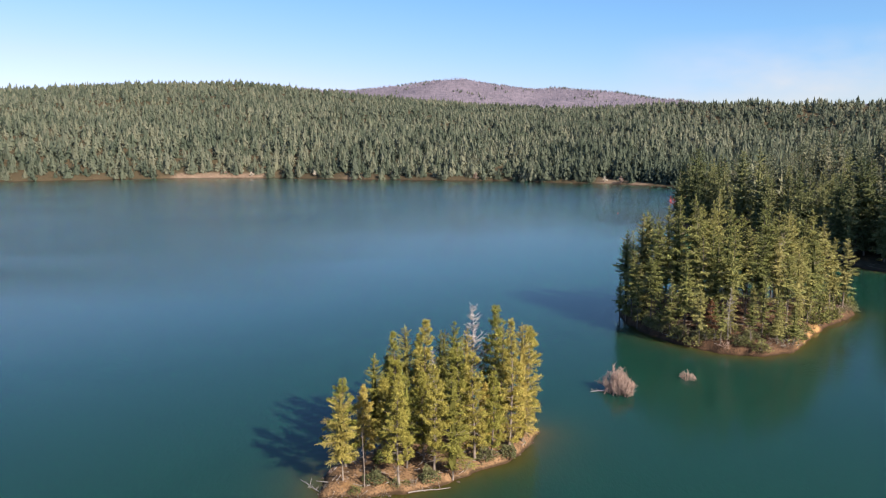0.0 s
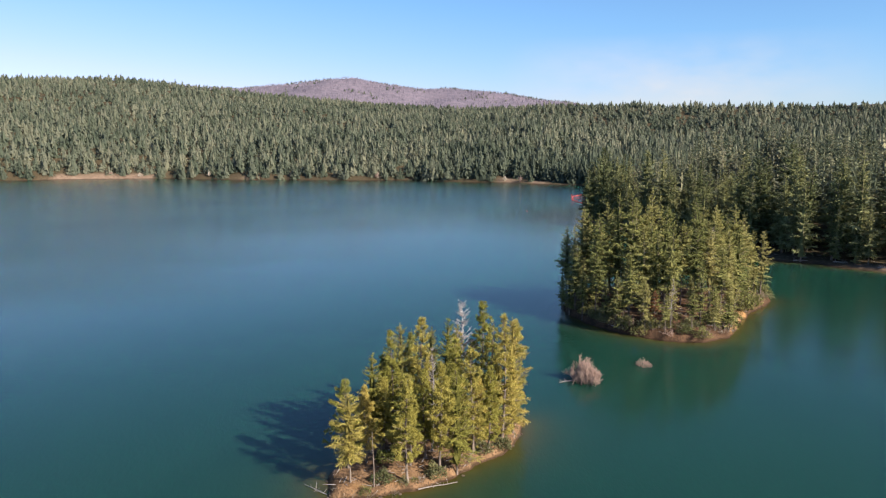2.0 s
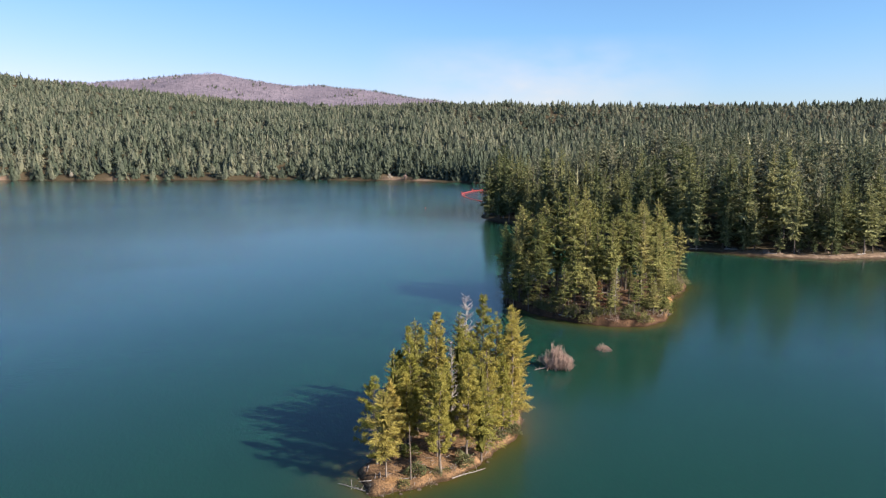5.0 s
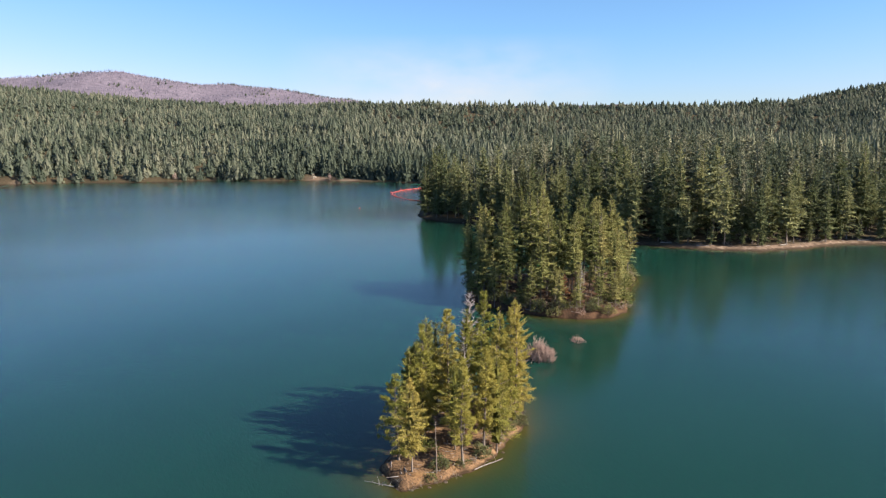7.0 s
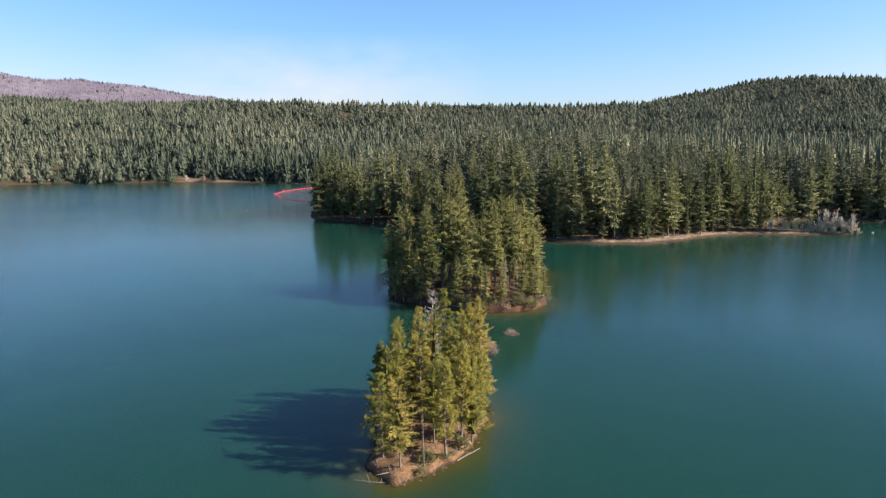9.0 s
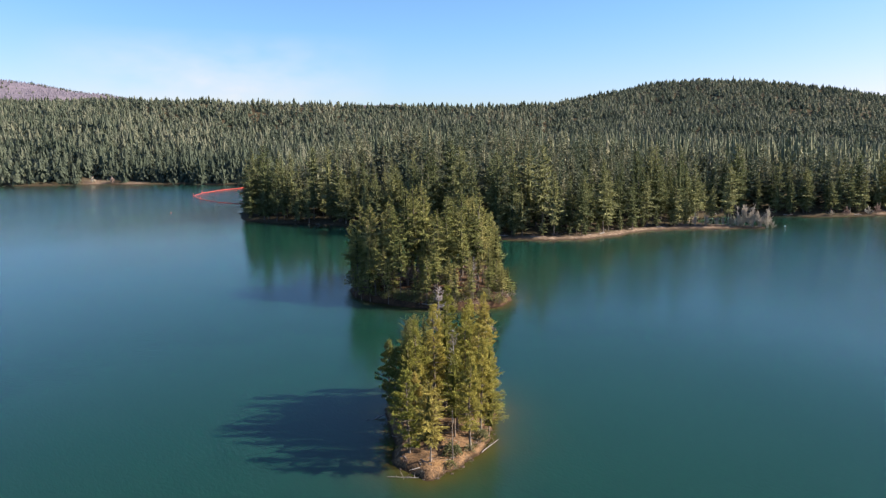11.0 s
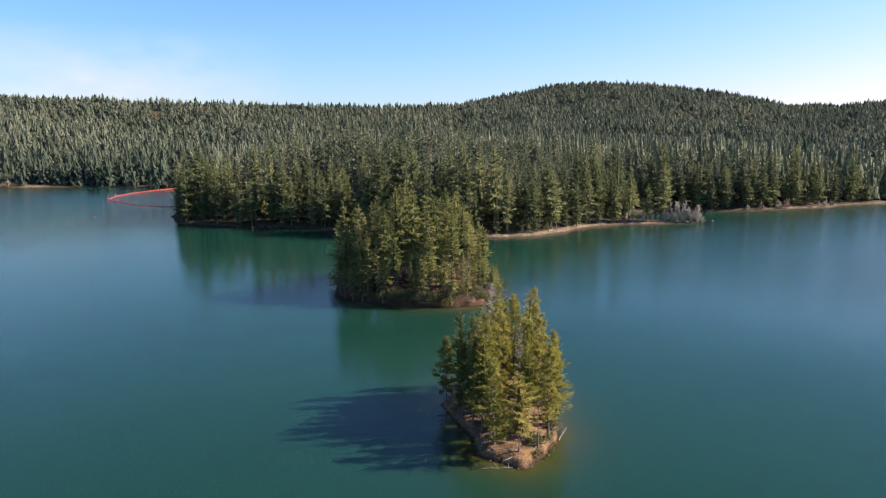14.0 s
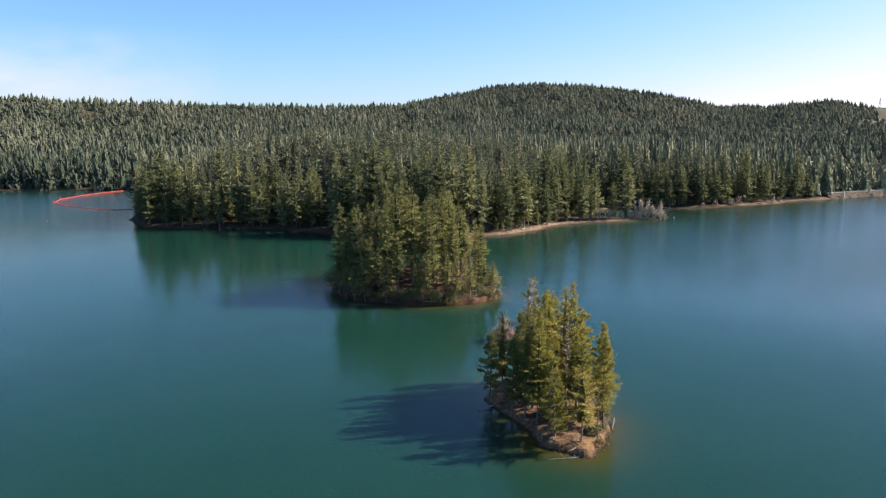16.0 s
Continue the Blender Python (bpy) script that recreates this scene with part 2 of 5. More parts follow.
def needles_at(base, direct, length, width, rng, flat=0.0):
    """Slim three-cornered sprays starting at base; flat ones lie level."""
    side = unit(np.cross(direct, rng.normal(size=base.shape) + np.array([0, 0, flat])))
    length, width = length[:, None], width[:, None]
    v = np.stack([base - side * width, base + side * width, base + direct * length], 1).reshape(-1, 3)
    return v, np.arange(len(v)).reshape(-1, 3)


def kites(base, direct, length, width, rng):
    """Slim four-cornered sprays starting at base."""
    side = unit(np.cross(direct, rng.normal(size=base.shape)))
    length, width = length[:, None], width[:, None]
    mid = base + direct * length * 0.45
    v = np.stack([base, mid + side * width, base + direct * length, mid - side * width], 1).reshape(-1, 3)
    return v, np.arange(len(v)).reshape(-1, 4)


def join(*pieces):
    vs, fs, o = [], [], 0
    for v, f in pieces:
        vs.append(v)
        fs.append(np.asarray(f) + o)
        o += len(v)
    return np.concatenate(vs), fs


def wobble(x, y, s, seed=0.0):
    """Smooth unevenness of about -1 to 1 with features of about s metres."""
    x, y = x / s + seed, y / s - seed * 0.7
    return (np.sin(x * 2.1 + 1.3 * np.sin(y * 1.7)) + np.sin(y * 2.6 + 1.1 * np.sin(x * 1.9 + 2)) + 0.6 * np.sin(x * 4.7 + y * 3.9) + 0.5 * np.sin(y * 6.1 - x * 5.2 + 1)) / 3.1


# ---------------------------------------------------------------- plan of the lake
LAKE = [(127, 402), (130, 376), (145, 349), (154, 322), (153, 288), (154, 256), (165, 245), (180, 224), (194, 211), (214, 210), (240, 208), (256, 200),
        (268, 191), (279, 181), (292, 169), (295, 171), (287, 184), (283, 196), (287, 207), (300, 214), (318, 217), (342, 209), (354, 188), (371, 164), (391, 150), (428, 128), (442, 125),
        (470, 104), (500, 100), (545, 66), (620, 10), (650, -100), (400, -350), (0, -450), (-500, -300), (-700, 100), (-800, 500), (-700, 800), (-552, 913), (-495, 940),
        (-435, 968), (-371, 996), (-298, 1010), (-219, 1006), (-133, 957), (-59, 950), (3, 922), (86, 914), (132, 868), (194, 836), (258, 764), (300, 700), (312, 655), (275, 570), (195, 492), (147, 440)]
ISLET = [(-17.2, 96), (-17.4, 92), (-16.7, 88.6), (-12, 87.8), (-6.2, 89.2), (-0.5, 91.2), (3.4, 95.6), (8.8, 98.6), (12.8, 104.5), (14.8, 110), (11, 114), (3, 115.5), (-4, 114), (-6.4, 110.2), (-8.3, 107), (-12.4, 101)]
ISLAND = [(46.6, 189), (46.2, 180), (47.8, 172), (50.6, 163.5), (54.6, 157.4), (59.5, 152.6), (68, 150), (76, 153.4), (80, 157.6), (88, 168), (96, 176), (105, 184), (110.3, 188.6), (109, 195), (98, 201), (84, 206), (68, 208), (57, 203.5), (50.5, 197)]


def inside_distance(x, y, poly):
    """Distance to a closed outline, positive inside."""
    p = np.asarray(poly, float)
    q = np.roll(p, -1, 0)
    best, odd = np.full(x.shape, 1e18), np.zeros(x.shape, bool)
    for (ax, ay), (bx, by) in zip(p, q):
        dx, dy = bx - ax, by - ay
        k = np.clip(((x - ax) * dx + (y - ay) * dy) / (dx * dx + dy * dy), 0, 1)
        best = np.minimum(best, (x - ax - k * dx) ** 2 + (y - ay - k * dy) ** 2)
        if dy:
            odd ^= ((ay > y) != (by > y)) & (x < ax + (y - ay) / dy * dx)
    return np.where(odd, 1, -1) * np.sqrt(best)


def smooth(a, b, v):
    k = np.clip((v - a) / (b - a), 0, 1)
    return k * k * (3 - 2 * k)


def bare_bank(x, y, d):
    """Share of bare earth on the bank of the far shore."""
    return (1 - smooth(5, 15, d)) * smooth(700, 760, y) * smooth(0.45, 0.7, wobble(x, y, 75, 1.2) + 0.5 * np.exp(-((x + 330) / 90) ** 2))


# ridge round the lake: bearing from the middle of the walk, distance, height above the eye in degrees
RIDGE = np.array([(-60, 1700, 3.0), (-38, 1700, 3.5), (-29, 1700, 3.8), (-22, 1700, 4.4), (-13.5, 1750, 4.7), (-8, 1750, 4.2), (-2, 1800, 3.65), (6, 1800, 3.05), (12, 1750, 2.7), (16, 1650, 2.8),
                  (19, 1550, 3.0), (26, 1500, 3.0), (31, 1500, 2.9), (38, 1550, 2.75), (48, 1600, 2.65), (52, 1800, 2.78), (56, 1900, 3.4), (59.5, 2000, 4.1), (63, 2000, 4.33), (67, 2000, 4.05), (72.5, 2000, 3.3),
                  (76.5, 2050, 2.3), (80, 2100, 2.25), (84, 2100, 2.5), (86.5, 2100, 2.0), (95, 2100, 1.9), (120, 1900, 2.0)])
BACK = np.array([(-40, 3.0), (-30, 3.6), (-19, 4.1), (-12, 4.25), (-6, 4.2), (-2.6, 4.6), (0.9, 4.9), (3, 4.9), (6, 4.5), (8.3, 4.25), (10.4, 4.4), (13, 4.1), (15, 3.85), (18, 3.3), (22, 2.8), (40, 2.62), (44, 2.4), (70, 2.0)])
MID = (-60.0, 25.0)


def land_height(x, y):
    """Height of the land and the lake bed, with what lies there (distance inland, bearing, range)."""
    d = -inside_distance(x, y, LAKE) + 1.6 * wobble(x, y, 22) + 0.9 * wobble(x, y, 7, 3)
    ax, ay = x - MID[0], y - MID[1]
    r, az = np.hypot(ax, ay), np.degrees(np.arctan2(ax, ay))
    rr = np.interp(az, RIDGE[:, 0], RIDGE[:, 1])
    hr = 33 + rr * np.tan(np.radians(np.interp(az, RIDGE[:, 0], RIDGE[:, 2])))
    inland = np.maximum(d, 0)
    s = inland / (inland + np.maximum(rr - r, 0) + 1e-6)
    east = smooth(16, 30, az)
    h = hr * s ** (0.85 + 1.25 * east) * (1 - 0.30 * smooth(0, 700, r - rr))
    h += east * 13 * smooth(8, 75, inland) * (1 - 0.85 * smooth(160, 420, inland))
    h += smooth(25, 120, inland) * (6 * (1 - east) + 9 * np.exp(-((x - 240) ** 2 + (y - 370) ** 2) / 110 ** 2))
    h += smooth(60, 300, inland) * 9 * wobble(x, y, 160, 5) * (1 - smooth(-250, 0, r - rr))
    hb = (35 + 3500 * np.tan(np.radians(np.interp(az, BACK[:, 0], BACK[:, 1])))) * (smooth(2250, 3500, r) - 0.3 * smooth(3500, 4300, r)) + (20 * wobble(x, y, 300, 9) + 14 * wobble(x, y, 120, 4)) * smooth(-14, -8, az) * smooth(2300, 2700, r) * (1 - 0.6 * smooth(3200, 3500, r))
    h = np.maximum(h, hb)
    bank = np.where(d > 0, 1.1 * smooth(-1, 3, d) + 0.05 * np.minimum(d, 20), 0.35 * d + 0.17)
    z = np.where(d > 0, bank + h, np.maximum(bank, -9))
    return z, d, az, r


def islet_height(x, y, poly, bank, dome, reach):
    d = inside_distance(x, y, poly) - 0.3 + 0.5 * wobble(x, y, 4.5, 2) + 0.25 * wobble(x, y, 1.6, 4)
    z = np.where(d > 0, bank * smooth(-0.2, 0.9, d) + dome * (1 - np.exp(-np.maximum(d, 0) / reach)) + 0.12 * wobble(x, y, 2.2, 7) * smooth(0, 2, d), 0.45 * d)
    return np.maximum(z, -3), d


def near_height(x, y):
    return islet_height(x, y, ISLET, 0.8, 0.9, 6)


def mid_height(x, y):
    return islet_height(x, y, ISLAND, 1.3, 3.6, 12)


def at_height(f, x, y):
    return float(f(np.array([float(x)]), np.array([float(y)]))[0][0])


def axis(*runs):
    """Grid lines from (start, end, step) runs."""
    return np.unique(np.concatenate([np.arange(a, b, s) for a, b, s in runs] + [[runs[-1][1]]]))


def sheet(xs, ys, keep=None):
    gx, gy = np.meshgrid(xs, ys)
    i = np.arange(gx.size).reshape(gx.shape)
    f = np.stack([i[:-1, :-1], i[:-1, 1:], i[1:, 1:], i[1:, :-1]], -1).reshape(-1, 4)
    return gx.ravel(), gy.ravel(), f


# ---------------------------------------------------------------- ground and water
xs = axis((-4900, -1200, 90), (-1200, -600, 30), (-600, 105, 12), (105, 330, 3), (330, 700, 8), (700, 2000, 26), (2000, 4900, 80))
ys = axis((-4000, -600, 140), (-600, 40, 20), (40, 160, 6), (160, 420, 3), (420, 1100, 9), (1100, 2000, 24), (2000, 4900, 80))
gx, gy, gf = sheet(xs, ys)
gz, gd, gaz, gr = land_height(gx, gy)
burnt = smooth(2200, 2500, gr) * (1 - smooth(30, 45, gaz))
grassy = smooth(85.8, 87.5, gaz + 1.2 * wobble(gx, gy, 120, 4)) * smooth(1650, 1900, gr + 60 * wobble(gx, gy, 90, 2))
beach = (1 - smooth(1, 5, gd + 2 * wobble(gx, gy, 30, 8))) * (0.15 + 0.85 * smooth(-0.2, 0.5, wobble(gx, gy, 90, 1.7)))
far_bank = bare_bank(gx, gy, gd)
beach *= 1 - 0.8 * smooth(640, 720, gy)
# tan earth held back: the shade of two banks put into the colour
beach *= 1 - 0.9 * (1 - smooth(160, 170, gx)) * smooth(240, 260, gy) * (1 - smooth(460, 480, gy)) * smooth(90, 100, gx)
beach *= 1 - 0.75 * smooth(300, 315, gx) * (1 - smooth(378, 390, gx)) * (1 - smooth(240, 260, gy))
beach = np.maximum(beach, far_bank)
beach = np.maximum(beach, (1 - smooth(2.5, 7, gd)) * smooth(165, 185, gx) * (1 - smooth(300, 310, gx)) * (1 - smooth(235, 250, gy)))
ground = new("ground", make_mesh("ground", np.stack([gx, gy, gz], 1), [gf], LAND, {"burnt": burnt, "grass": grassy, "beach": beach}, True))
tagged(ground, "forest floor, tan shore banks and wooded hills round a lake", "ground", kind="structure")

xs = axis((-1000, -100, 60), (-100, -40, 6), (-40, 130, 1.6), (130, 340, 4), (340, 700, 12))
ys = axis((-600, 60, 40), (60, 80, 4), (80, 215, 1.6), (215, 420, 4), (420, 1060, 14))
gx, gy, gf = sheet(xs, ys)
out = np.minimum(np.minimum(-near_height(gx, gy)[1], -mid_height(gx, gy)[1]), -land_height(gx, gy)[1])
shallow = np.exp(-np.maximum(out, 0) / 3.2)
wind = np.clip(smooth(380, 640, gy) + smooth(0, 260, 20 - gx) * smooth(100, 300, gy) + 0.35 * smooth(-100, 100, 40 - gx) + 0.85 * smooth(30, 190, gx) * smooth(-40, 60, 200 - gy), 0, 1)
water = new("water", make_mesh("water", np.stack([gx, gy, 0 * gx], 1), [gf], WATER, {"shallow": shallow, "wind": wind}, True))
tagged(water, "calm deep green and blue lake with light wind ripples", "lake", kind="structure")


def island_mesh(name, f, x0, x1, y0, y1, step, earth, label):
    gx, gy, gf = sheet(np.arange(x0, x1, step), np.arange(y0, y1, step))
    z, d = f(gx, gy)
    gf = gf[(d[gf] > -5).any(1)]
    clay = sum(np.exp(-((gx - a) ** 2 + (gy - b) ** 2) / q ** 2) for a, b, q in ((86.0, 165.4, 2.2), (90.0, 170.2, 1.8), (79, 157, 1.4), (82.6, 161.0, 1.5), (-13, 91, 1.3), (-8, 91.5, 1.1))) * (1 - smooth(1.6, 2.8, d + 0.9 * wobble(gx, gy, 1.9, 5)))
    ob = new(name, make_mesh(name, np.stack([gx, gy, z], 1), [gf], earth, {"clay": clay}, True))
    return tagged(ob, label, "island", kind="structure")


island_mesh("ground_islet", near_height, -24, 22, 81, 122, 0.5, EARTH, "small islet of orange-brown earth and pine litter")
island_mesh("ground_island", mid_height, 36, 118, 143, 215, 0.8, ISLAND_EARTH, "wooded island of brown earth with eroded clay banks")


# ---------------------------------------------------------------- trees
def conifer_parts(seed, height, spread, crown_from, branches, sprays, size, style="pine", leaves=3, sides=6, lean=0.0, bare=6, apart=False):
    """Arrays of one conifer: wood (trunk and limbs) and needles."""
    rng = np.random.default_rng(seed)
    h = np.linspace(0, 1, 9)
    bend = np.stack([lean * h ** 2 + 0.012 * height * np.sin(h * 4 + seed), 0.010 * height * np.sin(h * 5 + seed * 1.7), h * height], 1)
    r0 = 0.0105 * height + 0.03
    trunk = tubes(bend[None], (r0 * (1 - 0.93 * h) * (1 + 0.35 * np.exp(-h * 30)))[None], sides)
    u = crown_from + (0.985 - crown_from) * (np.arange(branches) + rng.uniform(-0.4, 0.4, branches)) / branches
    if style == "fir":
        rings = max(8, branches // 5)
        level = crown_from + (0.985 - crown_from) * (np.arange(branches) // 5 + 0.5) / rings
        u = level + rng.normal(0, 0.12 / rings, branches)
    u = np.clip(u, crown_from, 0.99)
    az = np.arange(branches) * 2.39996 + rng.uniform(-0.5, 0.5, branches)
    v = (u - crown_from) / (1 - crown_from)
    if style == "pine":
        shape = np.minimum(1.0, 0.50 + 1.7 * v) * (1 - v) ** (0.62, 0.85, 0.72)[seed % 3]
        rise = -0.15 + 0.75 * v + rng.normal(0, 0.16, branches)
    else:
        shape = np.minimum(1.0, 0.7 + 1.5 * v) * (1 - v) ** 1.05
        rise = -0.14 + 0.60 * v + rng.normal(0, 0.10, branches)
    lobes = 1 + 0.22 * np.sin(az * 2 + u * 17 + seed) + 0.15 * np.sin(az * 3 - u * 31)
    reach = spread * (shape * lobes * rng.uniform(0.55, 1.2, branches) + 0.03)
    start = np.stack([np.interp(u, h, bend[:, i]) for i in range(3)], 1)
    out = np.stack([np.cos(az), np.sin(az), 0 * az], 1)
    k = np.linspace(0, 1, 4)[None, :, None]
    droop = (0.10 if style == "pine" else -0.16) * reach
    line = start[:, None] + out[:, None] * reach[:, None, None] * k + np.array([0, 0, 1.0]) * (rise * reach)[:, None, None] * k + np.array([0, 0, 1.0]) * droop[:, None, None] * k ** 2
    few = slice(None) if apart else slice(None, None, 3)
    limbs = tubes(line[:, few], (0.012 + 0.016 * reach)[:, None] * (1 - 0.8 * k[0, few, 0])[None], 3)
    woods, stubs = [trunk, limbs], []
    if bare:
        ub = rng.uniform(0.12, max(0.14, crown_from + 0.12), bare)
        ab = rng.uniform(0, 6.28, bare)
        sb = np.stack([np.interp(ub, h, bend[:, i]) for i in range(3)], 1)
        lb = rng.uniform(0.25, 0.6, bare) * spread
        ob = np.stack([np.cos(ab), np.sin(ab), rng.uniform(-0.35, 0.1, bare)], 1)
        stub_lines = sb[:, None] + ob[:, None] * lb[:, None, None] * k
        stub_lines[:, :, 2] -= 0.12 * lb[:, None] * k[0, :, 0] ** 2
        girth = (0.035 * (1 - 0.7 * k[0, :, 0]))[None]
        if apart:
            stubs = [tubes(q[None], girth, 4) for q in stub_lines]
        else:
            woods.append(tubes(stub_lines, girth.repeat(bare, 0), 3))
    # needles along the outer part of every limb: round tufts on pines, flat layered sprays on firs
    if style == "pine":
        tufts = max(1, sprays // 3)
        odds = (reach + 0.10 * spread) * np.exp(rng.normal(0, 0.6, branches))
        share = rng.choice(branches, tufts, p=odds / odds.sum())
        p = rng.uniform(0.2, 1.0, tufts) ** 0.65
    else:
        tufts = sprays
        odds = (reach + 0.10 * spread) * np.exp(rng.normal(0, 0.45, branches))
        share = rng.choice(branches, tufts, p=odds / odds.sum())
        p = rng.uniform(0.15, 1.0, tufts) ** 0.8
    w = p * 3
    i0 = np.minimum(w.astype(int), 2)
    pos = line[share, i0] + (line[share, i0 + 1] - line[share, i0]) * (w - i0)[:, None]
    along = unit(line[share, 3] - line[share, 0])
    cross = unit(np.cross(along, np.array([0, 0, 1.0])))
    lateral = rng.normal(0, 0.24 if style == "pine" else 0.10, tufts) * reach[share] * (1.1 - 0.65 * p)
    pos = pos + cross * lateral[:, None]
    pos[:, 2] += -0.10 * np.abs(lateral) + (0.08 if style == "pine" else 0.0)
    many = leaves * 3 if style == "pine" else leaves
    base = np.repeat(pos, many, 0)
    a2, c2 = np.repeat(along, many, 0), np.repeat(cross * np.sign(lateral)[:, None], many, 0)
    n = len(base)
    jitter = rng.normal(0, 1, base.shape)
    length = size * rng.uniform(0.6, 1.3, n)
    if style == "pine":
        base = base + rng.normal(0, 0.36 * size, base.shape)
        direct = unit(a2 * 0.5 + c2 * 0.3 + np.array([0, 0, 0.5]) + jitter * 0.8)
        crown = needles_at(base, direct, length, length * 0.13, rng, 0.3)
    else:
        base = base + rng.normal(0, 0.10 * size, base.shape)
        direct = unit(a2 * 1.0 + c2 * 0.6 + np.array([0, 0, -0.04]) + jitter * 0.30)
        crown = needles_at(base, direct, length, length * 0.27, rng, 1.8)
    tip_tone = np.repeat(np.clip(np.repeat(p, many) * 1.1 + rng.normal(0, 0.12, n), 0, 1), 3)
    tip = np.repeat(bend[-1:], 8, 0) - np.array([0, 0, 1.0]) * rng.uniform(0, 0.06 * height, 8)[:, None]
    leader = needles_at(tip, unit(rng.normal(0, 0.3, (8, 3)) + np.array([0, 0, 1.0])), size * rng.uniform(0.8, 1.4, 8), np.full(8, size * 0.12), rng)
    return join(*woods), (*join(crown, leader), np.concatenate([tip_tone, np.ones(24)])), stubs


def conifer(name, label, group, loc, needles, bark=BARK, **kw):
    (wv, wf), (cv, cf, tip_tone), stubs = conifer_parts(**kw)
    t = thing(name, label, "tree", group, loc)
    stem = part("trunk", make_mesh("trunk", wv, wf, bark, None, True), t)
    for q in stubs:
        part("bare_branch", make_mesh("bare_branch", *join(q), bark, None, True), stem)
    part("crown", make_mesh("crown", cv, cf, needles, {"tip_tone": tip_tone}), t)
    return t


def profile(v, blunt, skirt=0.62):
    """Half-width of a crown at share v of its height, 1 at its widest."""
    return np.minimum(1.0, skirt + 1.7 * v) * np.maximum(1 - v, 0) ** blunt + 0.025


def lumpy_cone(seed, rings, points, spread, low=0.04, blunt=0.85, jag=0.45):
    """A dense crown one metre high: an uneven cone whose facets are the outer boughs."""
    r = np.random.default_rng(seed)
    vs, fs = [], []
    i = np.arange(points)
    for k in range(rings):
        v = k / rings
        a = (i + 0.5 * (k % 2)) * 6.2832 / points + r.uniform(-0.3, 0.3, points)
        q = spread * profile(v, blunt, 0.9) * np.where((i + k) % 2, 1.0, 1 - jag) * r.uniform(0.75, 1.25, points)
        vs.append(np.stack([q * np.cos(a), q * np.sin(a), low + (1 - low) * (v + r.uniform(-0.45, 0.25, points) / rings * min(1.0, k))], 1))
        if k:
            lo, hi = (k - 1) * points + i, k * points + i
            up, side = k * points + (i + 1) % points, (k - 1) * points + (i + 1) % points
            fs += [np.stack([lo, side, hi], 1), np.stack([side, up, hi], 1)]
    top = rings * points
    vs.append(np.array([[r.normal(0, 0.04 * spread), r.normal(0, 0.04 * spread), 1.0]]))
    fs.append(np.stack([(rings - 1) * points + i, (rings - 1) * points + (i + 1) % points, 0 * i + top], 1))
    return np.concatenate(vs), np.concatenate(fs)


def tufted_mesh(seed, count, low=0.0, blunt=0.8, size=0.34, flat=0.38):
    """A distant conifer one metre high and one wide from the trunk: clumps of boughs over a dense heart."""
    r = np.random.default_rng(seed)
    v = 1 - np.sqrt(r.uniform(0.002, 1.0, count))
    az = np.arange(count) * 2.39996 + r.uniform(-0.4, 0.4, count)
    wide = profile(v, blunt, 0.85) * r.uniform(0.7, 1.12, count)
    out = np.stack([np.cos(az), np.sin(az), 0 * az], 1)
    pos = out * wide[:, None] + np.array([0, 0, 1.0]) * (low + (0.96 - low) * v)[:, None]
    n = unit(out + np.array([0, 0, 0.45]) + r.normal(0, 0.16, (count, 3)))
    d = unit(np.cross(n, np.cross(r.normal(0, 0.5, (count, 3)) + out * 0.7 + np.array([0, 0, -0.8]), n)))
    e = np.cross(n, d)
    ln = (size * r.uniform(0.6, 1.25, count) * (0.45 + 0.75 * wide))[:, None]
    squat = np.array([1, 1, flat])
    tri = np.stack([pos + (-0.5 * d - 0.42 * e) * ln * squat, pos + (-0.5 * d + 0.42 * e) * ln * squat, pos + 0.62 * d * ln * squat], 1).reshape(-1, 3)
    heart, hf = lumpy_cone(seed + 3, 3, 5, 0.6, low, blunt, 0.25)
    v, f = join((tri, np.arange(3 * count).reshape(-1, 3)), (heart, hf))
    return v, np.concatenate(f)


